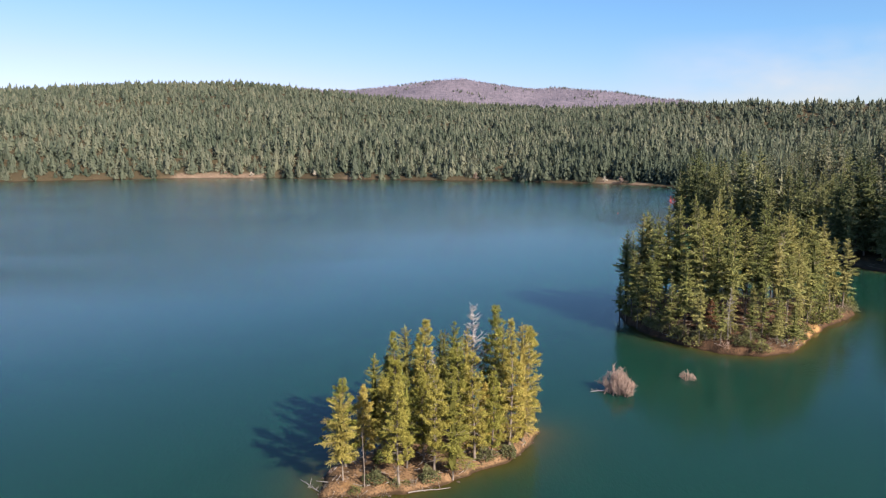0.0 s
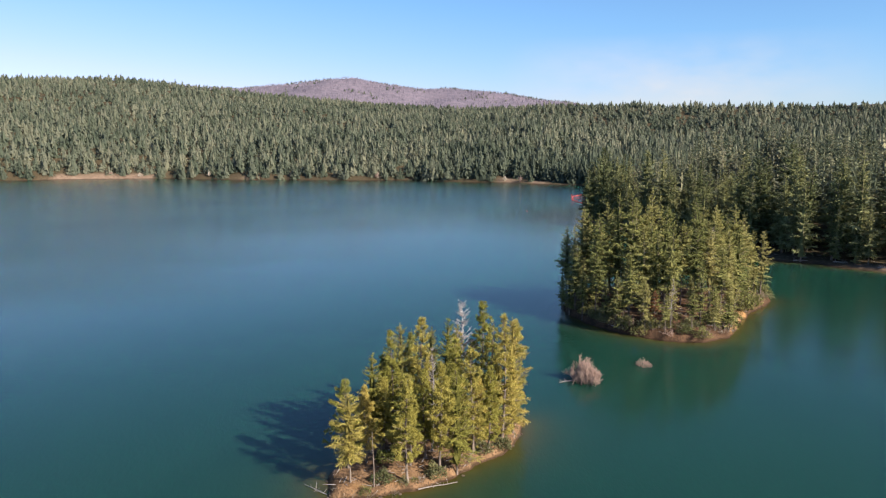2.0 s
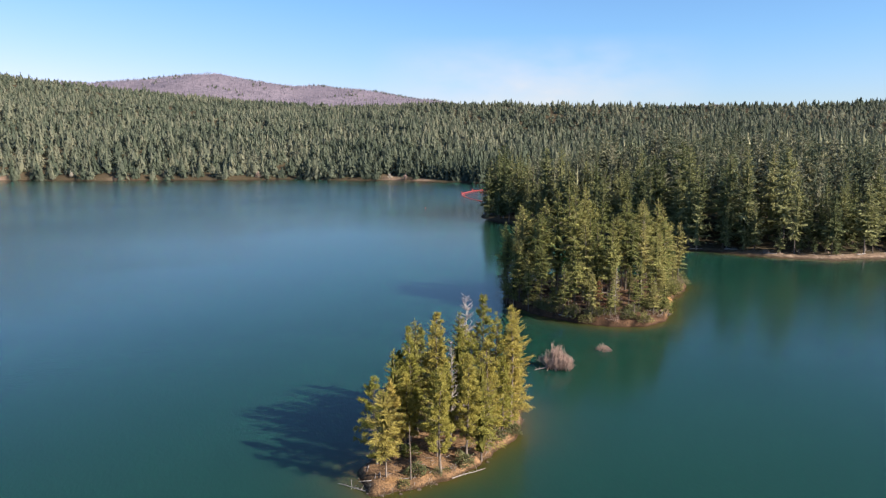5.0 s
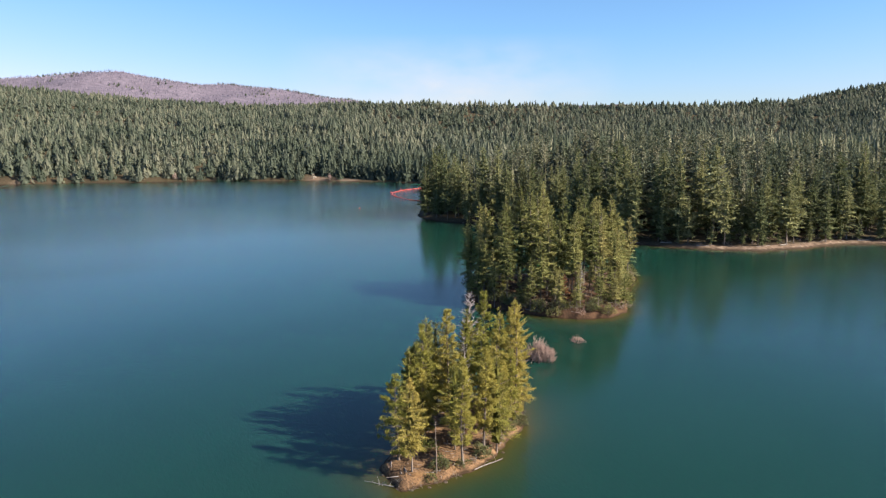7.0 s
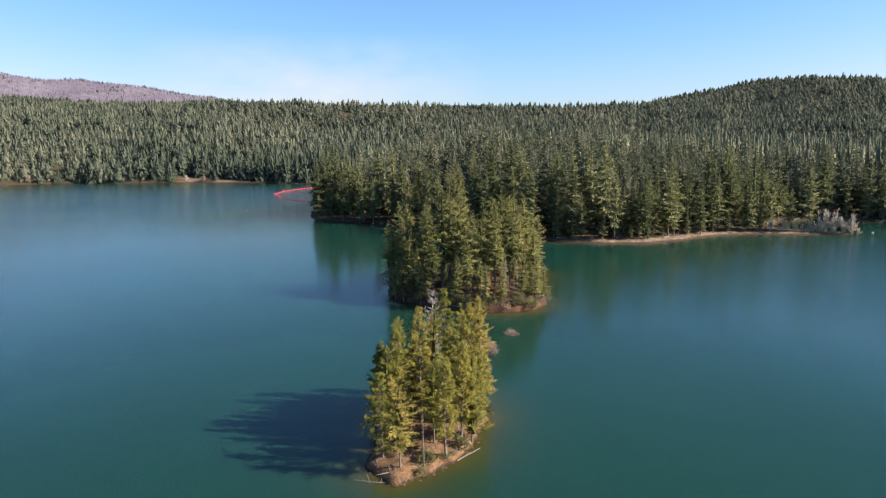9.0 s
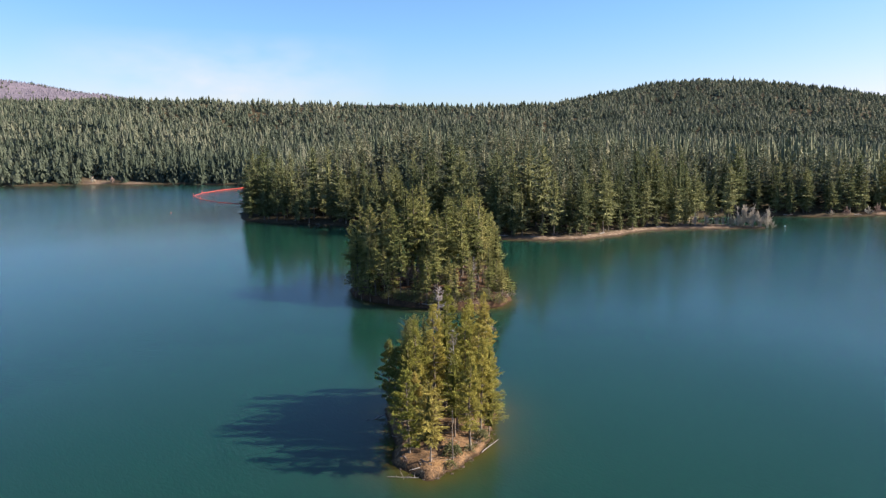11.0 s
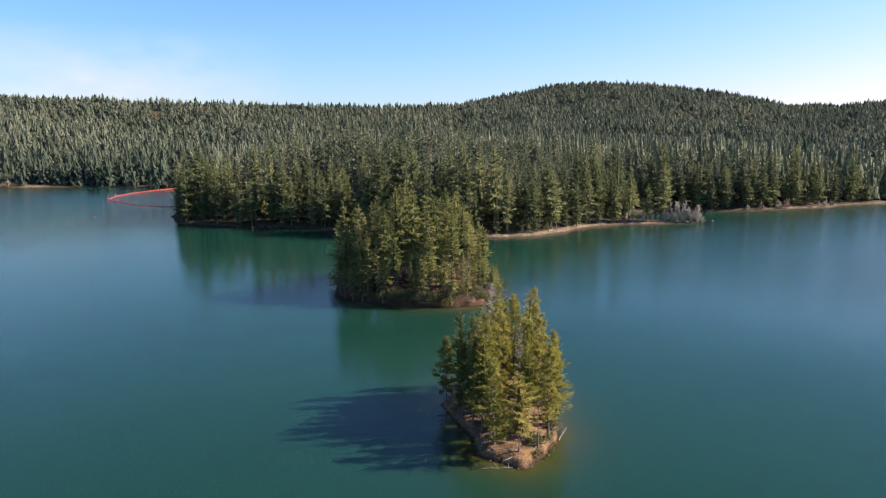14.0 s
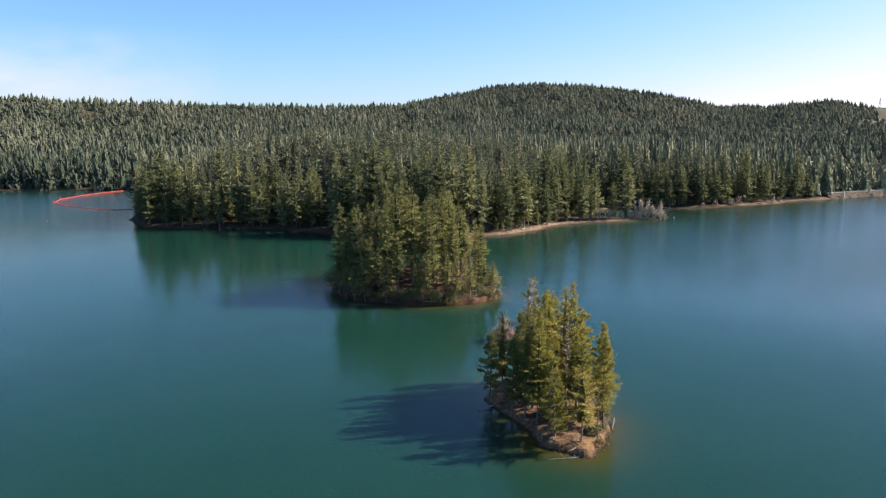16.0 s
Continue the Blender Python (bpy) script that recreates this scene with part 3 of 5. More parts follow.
def layered_parts(seed, height, spread, low, whorls, ring, pairs, sub=1, core=0.5, blunt=0.9, limb_sides=3, breadth=0.20, bare=12, droop=0.0, facets=(7, 7), joints=2, plume=0.46):
    """Arrays of one conifer with whorls of plume-like boughs: wood, needles with their tone from dark inside to light
    tips, and bare stubs.
    """
    rng = np.random.default_rng(seed)
    h = np.linspace(0, 1, 9)
    bend = np.stack([0.008 * height * np.sin(h * 4 + seed), 0.008 * height * np.sin(h * 5 + seed * 1.7), h * height], 1)
    r0 = 0.0095 * height
    trunk = tubes(bend[None], (r0 * (1 - 0.93 * h) * (1 + 0.35 * np.exp(-h * 30)))[None], 6)
    n = whorls * ring
    level = low + (0.975 - low) * ((np.arange(n) // ring + 0.5) / whorls) ** 0.92
    u = np.clip(level + rng.normal(0, 0.45 / whorls, n), low, 0.985)
    v = (u - low) / (1 - low)
    az = np.arange(n) * 2.39996 + rng.uniform(-0.45, 0.45, n)
    lobes = 1 + 0.16 * np.sin(az * 2 + u * 13 + seed) + 0.12 * np.sin(az - u * 23)
    reach = spread * profile(v, blunt) * lobes * rng.uniform(0.5, 1.2, n)
    rise = -0.25 - droop + 1.05 * v + rng.normal(0, 0.13, n)
    start = np.stack([np.interp(u, h, bend[:, i]) for i in range(3)], 1)
    out = np.stack([np.cos(az), np.sin(az), 0 * az], 1)
    up = np.array([0, 0, 1.0])
    k = np.linspace(0, 1, 4)

    def along(b, p):
        return start[b] + out[b] * (reach[b] * p)[:, None] + up * (reach[b] * (rise[b] * p + 0.16 * p ** 2 - 0.05 * p))[:, None]

    woods = [trunk]
    if limb_sides:
        reach_k = np.linspace(0, 0.95, joints)
        line = along(np.repeat(np.arange(n), joints), np.tile(reach_k, n)).reshape(n, joints, 3)
        woods.append(tubes(line, (0.0006 * height + 0.014 * reach)[:, None] * (1 - 0.85 * reach_k)[None], limb_sides))
    stubs = []
    if bare:
        ub, ab = rng.uniform(0.05, low + 0.16, bare), rng.uniform(0, 6.28, bare)
        sb = np.stack([np.interp(ub, h, bend[:, i]) for i in range(3)], 1)
        ob = np.stack([np.cos(ab), np.sin(ab), rng.uniform(-0.4, 0.15, bare)], 1)
        stubs = list(sb[:, None] + ob[:, None] * (rng.uniform(0.25, 0.7, bare) * spread)[:, None, None] * k[None, :, None])
    # herringbone side twigs along every bough, each of sub slim sprays
    m = n * pairs * 2
    b = np.repeat(np.arange(n), pairs * 2)
    p = np.tile((np.repeat(np.arange(pairs), 2) + 0.5) / pairs, n)
    p = np.clip(0.10 + 0.92 * p + rng.uniform(-0.4, 0.4, m) / pairs, 0.08, 1.0)
    sgn = np.tile([-1.0, 1.0], n * pairs)
    axis_b = unit(out + up * rise[:, None])[b]
    cross = np.stack([-np.sin(az), np.cos(az), 0 * az], 1)[b] * sgn[:, None]
    twig = unit(axis_b * rng.uniform(0.6, 1.2, m)[:, None] + cross * (1.0 - 0.45 * p)[:, None] + up * (rng.normal(-0.05, 0.16, m) - droop)[:, None])
    ln = (reach[b] * (plume - 0.52 * plume * p) + 0.06 * spread) * rng.uniform(0.65, 1.3, m)
    base = along(b, p)
    ref = unit(up * 0.9 + out[b] * 0.75 + rng.normal(0, 0.35, (m, 3)))
    if sub > 1:
        q = np.tile((np.arange(sub) + 0.3) / sub, m) * rng.uniform(0.6, 1.0, m * sub)
        base = np.repeat(base, sub, 0) + np.repeat(twig * ln[:, None], sub, 0) * q[:, None]
        twig = unit(np.repeat(twig, sub, 0) + rng.normal(0, 0.42, (m * sub, 3)))
        ref = unit(np.repeat(ref, sub, 0) + rng.normal(0, 0.35, (m * sub, 3)))
        ln = np.repeat(ln, sub) * (1.25 / sub ** 0.6) * rng.uniform(0.7, 1.2, m * sub)
        p = np.repeat(p, sub)
    side = unit(np.cross(twig, ref)) * (breadth * ln)[:, None]
    crown = np.stack([base - side, base + side, base + twig * ln[:, None]], 1).reshape(-1, 3)
    f = np.arange(len(crown)).reshape(-1, 3)
    tip_tone = np.repeat(np.clip(0.15 + 0.75 * p + rng.normal(0, 0.10, len(p)), 0, 1), 3) + np.tile([-0.1, -0.1, 0.1], len(p))
    pieces, tip_tones = [(crown, f)], [tip_tone]
    # solid core keeps light out; inner shade put into its dark tone
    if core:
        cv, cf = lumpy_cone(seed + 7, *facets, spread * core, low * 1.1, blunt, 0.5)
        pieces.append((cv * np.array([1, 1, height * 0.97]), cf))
        tip_tones.append(np.full(len(cv), -0.35))
    tip = bend[-1] - up * rng.uniform(0, 0.05 * height, 6)[:, None]
    if limb_sides:
        pieces.append(needles_at(tip, unit(rng.normal(0, 0.22, (6, 3)) + up), height * rng.uniform(0.02, 0.04, 6), np.full(6, 0.004 * height), rng))
        tip_tones.append(np.ones(18))
    return join(*woods), (*join(*pieces), np.concatenate(tip_tones)), stubs


def layered_mesh(seed, whorls, ring, pairs, low, core=0.62, blunt=0.9, breadth=0.30, facets=(7, 7)):
    """Needles alone, one metre high and one wide from the trunk."""
    slim = 0.19
    _, (v, f, _), _ = layered_parts(seed, 1.0, slim, low, whorls, ring, pairs, 1, core, blunt, 0, breadth, 0, 0.0, facets)
    f = np.concatenate(f)
    return v / np.array([slim, slim, 1.0]), f


def layered_tree(name, label, group, loc, needles, bark, apart=False, **kw):
    (wv, wf), (cv, cf, tip_tone), stubs = layered_parts(**kw)
    t = thing(name, label, "tree", group, loc)
    k = np.linspace(0, 1, 4)
    girth = (0.0013 * kw["height"] * (1 - 0.7 * k))[None]
    if stubs and not apart:
        wv, wf = join((wv, np.concatenate(wf)), *[tubes(q[None], girth, 3) for q in stubs])
    stem = part("trunk", make_mesh("trunk", wv, wf, bark, None, True), t)
    if apart:
        for q in stubs:
            part("bare_branch", make_mesh("bare_branch", *join(tubes(q[None], girth, 4)), bark, None, True), stem)
    part("crown", make_mesh("crown", cv, cf, needles, {"tip_tone": tip_tone}), t)
    return t


def snag(name, label, loc, height, spread, seed, mat, branches=60, low=0.45, group=""):
    """A dead tree: bare trunk and bare upswept limbs with side twigs."""
    rng = np.random.default_rng(seed)
    h = np.linspace(0, 1, 8)
    stem = np.stack([0.012 * height * np.sin(h * 4 + seed), 0.01 * height * np.sin(h * 5), h * height], 1)
    trunk = tubes(stem[None], ((0.01 * height + 0.02) * (1 - 0.92 * h))[None], 6)
    t = thing(name, label, "dead tree", group, loc)
    part("trunk", make_mesh("trunk", *join(trunk), mat, None, True), t)
    u = rng.uniform(low, 0.98, branches)
    az = np.arange(branches) * 2.4 + rng.uniform(-0.4, 0.4, branches)
    reach = spread * (1.15 - u) / (1.15 - low) * rng.uniform(0.6, 1.2, branches)
    start = np.stack([np.interp(u, h, stem[:, i]) for i in range(3)], 1)
    out = np.stack([np.cos(az), np.sin(az), rng.uniform(0.1, 0.6, branches)], 1)
    k = np.linspace(0, 1, 4)
    line = start[:, None] + out[:, None] * reach[:, None, None] * k[None, :, None]
    line[:, :, 2] += (0.25 * reach)[:, None] * k ** 2
    limbs = tubes(line, (0.055 * (1 - 0.7 * k))[None].repeat(branches, 0), 3)
    side = rng.integers(0, branches, branches * 4)
    p = rng.uniform(0.3, 0.95, len(side))
    s0 = start[side] + out[side] * (reach[side] * p)[:, None]
    s0[:, 2] += 0.25 * reach[side] * p ** 2
    dirs = unit(out[side] + rng.normal(0, 0.6, (len(side), 3)))
    twigs = tubes(s0[:, None] + dirs[:, None] * (0.35 * reach[side])[:, None, None] * k[None, :, None], (0.032 * (1 - 0.6 * k))[None].repeat(len(side), 0), 3)
    tagged(part("branchwork", make_mesh("branchwork", *join(limbs, twigs), mat, None, True), t), kind="stuff")
    return t


def bare_shrub(name, label, loc, height, spread, seed, mat, stems=40, group="", category="shrub", thick=1.0, base_width=0.35, fine_twigs=18):
    """A leafless bush: many stems that fork into fine twigs."""
    rng = np.random.default_rng(seed)
    k = np.linspace(0, 1, 5)
    az = rng.uniform(0, 6.28, stems)
    tilt = rng.uniform(0.05, 1.0, stems) ** 0.7
    root = np.stack([np.cos(az), np.sin(az), 0 * az], 1) * (rng.uniform(0.2, 1.0, stems) * base_width * (0.25 + tilt) * spread)[:, None]
    end = np.stack([np.cos(az) * tilt * spread, np.sin(az) * tilt * spread, height * (1.06 - 0.86 * tilt) * rng.uniform(0.55, 1.12, stems)], 1)
    end[:, :2] *= (1 + 0.28 * np.sin(2 * az + seed) + 0.15 * np.sin(3 * az))[:, None]
    line = root[:, None] + (end - root)[:, None] * k[None, :, None] + rng.normal(0, 0.03 * height, (stems, 5, 3)) * k[None, :, None]
    line[:, :, 2] += 0.07 * height * np.sin(np.pi * k)
    main = tubes(line, (0.011 * height * (1 - 0.75 * k))[None].repeat(stems, 0), 4)
    t = thing(name, label, category, group, loc)
    tagged(part("stems", make_mesh("stems", *join(main), mat, None, True), t), kind="stuff")
    m = stems * fine_twigs
    s = rng.integers(0, stems, m)
    p = rng.uniform(0.25, 0.98, m) * 4
    i0 = np.minimum(p.astype(int), 3)
    b = line[s, i0] + (line[s, i0 + 1] - line[s, i0]) * (p - i0)[:, None]
    d = unit(unit(end - root)[s] * 0.7 + rng.normal(0, 0.55, (m, 3)) + np.array([0, 0, 0.35]))
    ln = height * rng.uniform(0.08, 0.22, m)
    k3 = np.linspace(0, 1, 3)
    tw = b[:, None] + d[:, None] * ln[:, None, None] * k3[None, :, None]
    fine = tubes(tw, (0.0045 * thick * height * (1 - 0.6 * k3))[None].repeat(m, 0), 3)
    tagged(part("branchwork", make_mesh("branchwork", *join(fine), mat), t), kind="stuff")
    return t


def leafy_shrub(name, label, loc, height, spread, seed, mat, count=900, size=0.28, group=""):
    rng = np.random.default_rng(seed)
    k = np.linspace(0, 1, 4)
    stems = 14
    d = unit(rng.normal(0, 1, (stems, 3)) * np.array([1, 1, 0.3]) + np.array([0, 0, 0.7]))
    line = d[:, None] * np.array([spread, spread, height]) * 0.8 * k[None, :, None]
    t = thing(name, label, "shrub", group, loc)
    part("stem", make_mesh("stem", *join(tubes(line, (0.04 * (1 - 0.7 * k))[None].repeat(stems, 0), 4)), BARK, None, True), t)
    q = unit(rng.normal(0, 1, (count, 3)))
    q[:, 2] = np.abs(q[:, 2])
    lump = 1 + 0.22 * np.sin(q[:, 0] * 6 + seed) + 0.2 * np.sin(q[:, 1] * 7 + q[:, 2] * 5)
    pos = q * rng.uniform(0.6, 1.0, count)[:, None] * lump[:, None] * np.array([spread, spread, height]) * 0.9
    part("foliage", make_mesh("foliage", *join(kites(pos, unit(q + rng.normal(0, 0.6, q.shape)), size * rng.uniform(0.6, 1.3, count), size * rng.uniform(0.2, 0.4, count), rng)), mat), t)
    return t


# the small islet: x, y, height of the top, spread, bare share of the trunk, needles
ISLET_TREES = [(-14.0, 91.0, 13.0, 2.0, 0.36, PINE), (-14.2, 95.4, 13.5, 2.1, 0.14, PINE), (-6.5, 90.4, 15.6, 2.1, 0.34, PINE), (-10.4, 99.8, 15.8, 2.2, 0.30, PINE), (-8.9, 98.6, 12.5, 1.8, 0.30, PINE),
               (-7.6, 101.0, 18.7, 2.3, 0.28, PINE), (-6.0, 103.0, 19.0, 2.1, 0.25, PINE_SHADED), (-3.0, 101.8, 20.2, 2.1, 0.22, PINE), (-4.2, 106.0, 17.3, 2.0, 0.25, PINE_SHADED), (1.0, 103.3, 19.6, 2.4, 0.22, PINE),
               (7.4, 109.7, 20.6, 2.2, 0.22, PINE), (9.2, 102.2, 20.3, 2.4, 0.08, PINE), (11.2, 104.6, 19.0, 2.3, 0.08, PINE), (5.6, 102.6, 10.3, 1.5, 0.12, PINE), (-3.9, 111.9, 12.8, 1.9, 0.28, PINE_SHADED),
               (-0.4, 111.6, 16.0, 2.1, 0.25, PINE_SHADED), (12.6, 109.2, 17.4, 2.1, 0.15, PINE), (-1.8, 92.6, 16.4, 1.9, 0.36, PINE), (0.6, 93.2, 14.6, 2.0, 0.16, PINE), (3.6, 98.0, 16.6, 2.1, 0.16, PINE),
               (-3.4, 96.4, 14.2, 1.8, 0.32, PINE), (3.0, 107.0, 17.6, 2.0, 0.25, PINE), (-7.9, 105.6, 13.2, 1.7, 0.28, PINE_SHADED), (6.4, 99.0, 13.5, 1.7, 0.20, PINE), (-5.6, 94.6, 14.0, 1.8, 0.34, PINE), (1.6, 99.4, 17.4, 1.9, 0.2, PINE), (-11.6, 96.6, 12.2, 1.7, 0.3, PINE), (-1.0, 106.4, 17.2, 1.9, 0.25, PINE_SHADED), (8.2, 105.8, 18.4, 2.0, 0.2, PINE), (-8.9, 102.6, 14.6, 1.8, 0.25, PINE_SHADED)]
for i, (x, y, top, spread, low, needles) in enumerate(ISLET_TREES):
    z = at_height(near_height, x, y) - 0.1
    label = "dark green shaded pine on the small islet" if needles is PINE_SHADED else "tall sunlit yellow-green pine with slim bare lower trunk on an islet"
    if i % 3:
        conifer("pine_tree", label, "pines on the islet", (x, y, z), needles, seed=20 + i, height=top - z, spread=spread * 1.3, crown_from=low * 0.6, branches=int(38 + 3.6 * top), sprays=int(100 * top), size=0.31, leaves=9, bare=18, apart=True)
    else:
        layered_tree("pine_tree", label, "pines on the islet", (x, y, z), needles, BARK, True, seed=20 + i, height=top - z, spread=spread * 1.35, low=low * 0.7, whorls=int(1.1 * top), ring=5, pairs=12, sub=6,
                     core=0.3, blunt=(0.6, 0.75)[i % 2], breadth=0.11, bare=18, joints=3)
snag("dead_tree", "bare silver dead pine standing among green pines", (3.8, 108.2, at_height(near_height, 3.8, 108.2) - 0.1), 19.8, 2.7, 5, SILVER, 120)
snag("dead_tree", "thin grey dead pine with fine bare branches", (-2.0, 98.6, at_height(near_height, -2.0, 98.6) - 0.1), 15.6, 1.5, 6, GREY_WOOD, 90, 0.3)
snag("dead_tree", "broken bare grey pole of a dead pine", (-11.0, 89.6, at_height(near_height, -11.0, 89.6) - 0.1), 8.2, 0.5, 7, BARK, 10, 0.3)

def rim_places(outline, every, inset, seed):
    """Uneven places just inside an outline."""
    r = np.random.default_rng(seed)
    p = np.array(outline + outline[:1], float)
    seg = np.concatenate([[0], np.cumsum(np.hypot(*np.diff(p, axis=0).T))])
    mid = p[:-1].mean(0)
    at = np.arange(0, seg[-1], every) + r.uniform(-0.3, 0.3, len(np.arange(0, seg[-1], every))) * every
    q = np.stack([np.interp(at, seg, p[:, 0]), np.interp(at, seg, p[:, 1])], 1)
    return q + unit(mid - q) * r.uniform(0.6, inset, len(q))[:, None], r


# the larger island: x, y, height of the top
ISLAND_TREES = [(48.4, 184.0, 23.0), (51.6, 187.0, 27.0), (54.5, 191.0, 26.6), (57.9, 186.0, 29.6), (58.1, 178.5, 32.0), (61.0, 174.5, 31.2), (66.4, 186.0, 29.6), (70.5, 185.5, 32.8), (68.5, 172.5, 29.4), (75.0, 179.0, 32.4),
                (78.1, 175.5, 31.0), (85.6, 187.0, 29.0), (87.6, 182.0, 30.2), (86.0, 173.0, 26.6), (99.0, 188.0, 25.0), (102.6, 189.0, 22.0), (106.0, 188.6, 22.4), (63.0, 181.0, 31.6), (80.0, 180.0, 31.8), (93.0, 182.0, 28.6),
                (78.0, 167.0, 26.5), (77.5, 161.0, 22.0), (73.0, 165.5, 28.0), (66.0, 164.0, 25.5), (96.5, 192.0, 27.0), (90.0, 194.0, 29.5), (78.0, 196.0, 30.0), (66.0, 199.0, 28.5), (56.0, 198.0, 27.0), (49.5, 193.5, 25.0),
                (83.0, 201.0, 28.0), (72.0, 191.0, 31.0), (52.6, 178.0, 27.0), (82.0, 165.5, 22.5), (90.5, 175.5, 25.0), (60.5, 168.0, 24.0), (71.0, 158.0, 20.5), (84.0, 176.5, 29.0), (62.0, 192.0, 30.0), (48.0, 189.0, 22.0), (50.0, 172.0, 21.0), (55.5, 164.0, 19.5), (47.6, 180.0, 20.0), (58.0, 194.0, 25.0), (64.0, 168.0, 23.0), (97.0, 185.0, 25.5), (80.5, 171.0, 26.5), (82.0, 183.5, 30.0), (90.5, 187.5, 29.0), (73.0, 172.0, 29.0), (67.0, 179.5, 30.0), (64.5, 172.0, 27.5), (55.0, 183.0, 28.0)]
ISLAND_YOUNG = [(52.0, 163.4, 14.6), (50.6, 166.6, 15.4), (56.4, 156.8, 13.4), (60.5, 154.6, 12.6), (66.5, 153.6, 12.0), (47.5, 174.5, 15.2), (72.5, 154.0, 10.0), (64.0, 158.5, 15.0), (46.2, 181.0, 14.0), (77.0, 156.0, 9.0), (46.5, 188.0, 15.0), (57.5, 161.5, 10.5), (94.0, 178.0, 9.0),
                (69.5, 160.5, 14.5), (75.0, 159.5, 13.5), (81.0, 163.0, 12.0), (88.0, 172.0, 14.0), (98.0, 182.5, 12.0), (55.0, 166.5, 13.5), (62.5, 163.5, 12.0), (49.0, 178.0, 16.0), (45.6, 184.5, 11.0), (101.5, 185.5, 13.0), (68.0, 168.5, 15.5), (58.5, 172.0, 16.0), (76.0, 170.0, 15.0), (92.5, 179.5, 15.0)]
edge, er = rim_places(ISLAND, 5.0, 5.0, 77)
ISLAND_YOUNG += [(x, y, er.uniform(8, 16)) for x, y in edge if (x < 60 or y > 196) and mid_height(np.array([x]), np.array([y]))[1][0] > 2.0]
kinds = []
for i in range(9):
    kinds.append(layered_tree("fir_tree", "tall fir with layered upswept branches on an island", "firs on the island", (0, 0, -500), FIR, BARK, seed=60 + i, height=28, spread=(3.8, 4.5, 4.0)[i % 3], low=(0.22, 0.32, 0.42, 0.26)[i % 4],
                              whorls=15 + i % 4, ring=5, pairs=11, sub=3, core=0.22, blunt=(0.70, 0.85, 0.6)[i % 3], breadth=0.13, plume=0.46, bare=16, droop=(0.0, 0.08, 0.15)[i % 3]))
rng = np.random.default_rng(11)
for i, (x, y, top) in enumerate(ISLAND_TREES + ISLAND_YOUNG):
    z = at_height(mid_height, x, y) - 0.2
    s = (top - z) / 28
    wide = (s ** 0.6 if s > 0.6 else 0.46) * rng.uniform(0.88, 1.1)
    m = Matrix.LocRotScale((x, y, z), Euler((0, 0, rng.uniform(0, 6.28))), (wide, wide, s))
    if i < 9:
        kinds[i].matrix_basis = m
    else:
        t = copy_thing(kinds[(i * 5) % 9], m)
        if s < 0.6:
            tagged(t, "young pale green fir on an island slope", "tree", "young firs on the island")
            for c in t.children:
                c.matrix_basis = Matrix.Identity(4)
snag("dead_tree", "bare grey dead fir on an island slope", (80.0, 170.5, at_height(mid_height, 80, 170.5)), 21, 2.4, 15, GREY_WOOD, 80, 0.2)
snag("dead_tree", "bare grey dead fir on an island slope", (62.5, 155.8, at_height(mid_height, 62.5, 155.8)), 12, 1.6, 16, GREY_WOOD, 60, 0.25)
conifer("fir_tree", "small dying fir with rust-brown needles", "", (60.0, 159.5, at_height(mid_height, 60, 159.5)), RUST, seed=91, height=8, spread=2, crown_from=0.2, branches=40, sprays=400, size=0.5, style="fir", leaves=4)

# ---------------------------------------------------------------- the far woods
rng = np.random.default_rng(3)


def jittered(x0, x1, y0, y1, step):
    gx, gy = np.meshgrid(np.arange(x0, x1, step), np.arange(y0, y1, step))
    n = gx.size
    return gx.ravel() + rng.uniform(-0.8, 0.8, n) * step, gy.ravel() + rng.uniform(-0.8, 0.8, n) * step


def scatter(templates, x, y, z, high, wide, name, label, mat, tint, smooth_faces=False):
    """One mesh with a small tree at every place."""
    pick = rng.integers(0, len(templates), len(x))
    turn = rng.uniform(0, 6.28, len(x))
    vs, fs, ts, o = [], [], [], 0
    for k, (tv, tf) in enumerate(templates):
        s = np.nonzero(pick == k)[0]
        if not len(s):
            continue
        c, n = np.cos(turn[s])[:, None], np.sin(turn[s])[:, None]
        vx = (tv[:, 0] * c - tv[:, 1] * n) * wide[s][:, None] + x[s][:, None]
        vy = (tv[:, 0] * n + tv[:, 1] * c) * wide[s][:, None] + y[s][:, None]
        vz = tv[:, 2] * high[s][:, None] + z[s][:, None]
        vs.append(np.stack([vx, vy, vz], -1).reshape(-1, 3))
        fs.append((tf[None] + (np.arange(len(s)) * len(tv))[:, None, None] + o).reshape(-1, 3))
        ts.append(np.repeat(tint[s], len(tv)))
        o += len(s) * len(tv)
    ob = new(name, make_mesh(name, np.concatenate(vs), [np.concatenate(fs)], mat, {"tint": np.concatenate(ts)}, smooth_faces))
    return tagged(ob, label, "forest", kind="stuff")


# woods on the peninsula: the front rows are trees of their own
px, py = jittered(100, 520, 90, 560, 7.3)
pz, pd, paz, pr = land_height(px, py)
ok = (pd > np.where(py > 385, 1.8, np.where((px < 166) & (py > 245), 0.3, 1.2))) & (rng.uniform(0, 1, len(px)) < np.where((py < 250) & (px > 170), 0.5 + 0.5 * smooth(1.5, 6, pd), 1)) & ~((px > 282) & (py < 203) & (px < 310))
px, py, pz, pd, pr = px[ok], py[ok], pz[ok], pd[ok], pr[ok]
front = (pd < 32) & (py < 450) & (px < 330) & (py > 180)
bay = (pd < 16) & (px >= 330) & (px < 470) & (py > 110) & (py < 230)
order = np.nonzero(front)[0]
order = np.concatenate([order[np.argsort(pd[order])][:180], np.nonzero(bay)[0][:50]])
own = np.zeros(len(px), bool)
own[order] = True
woods = []
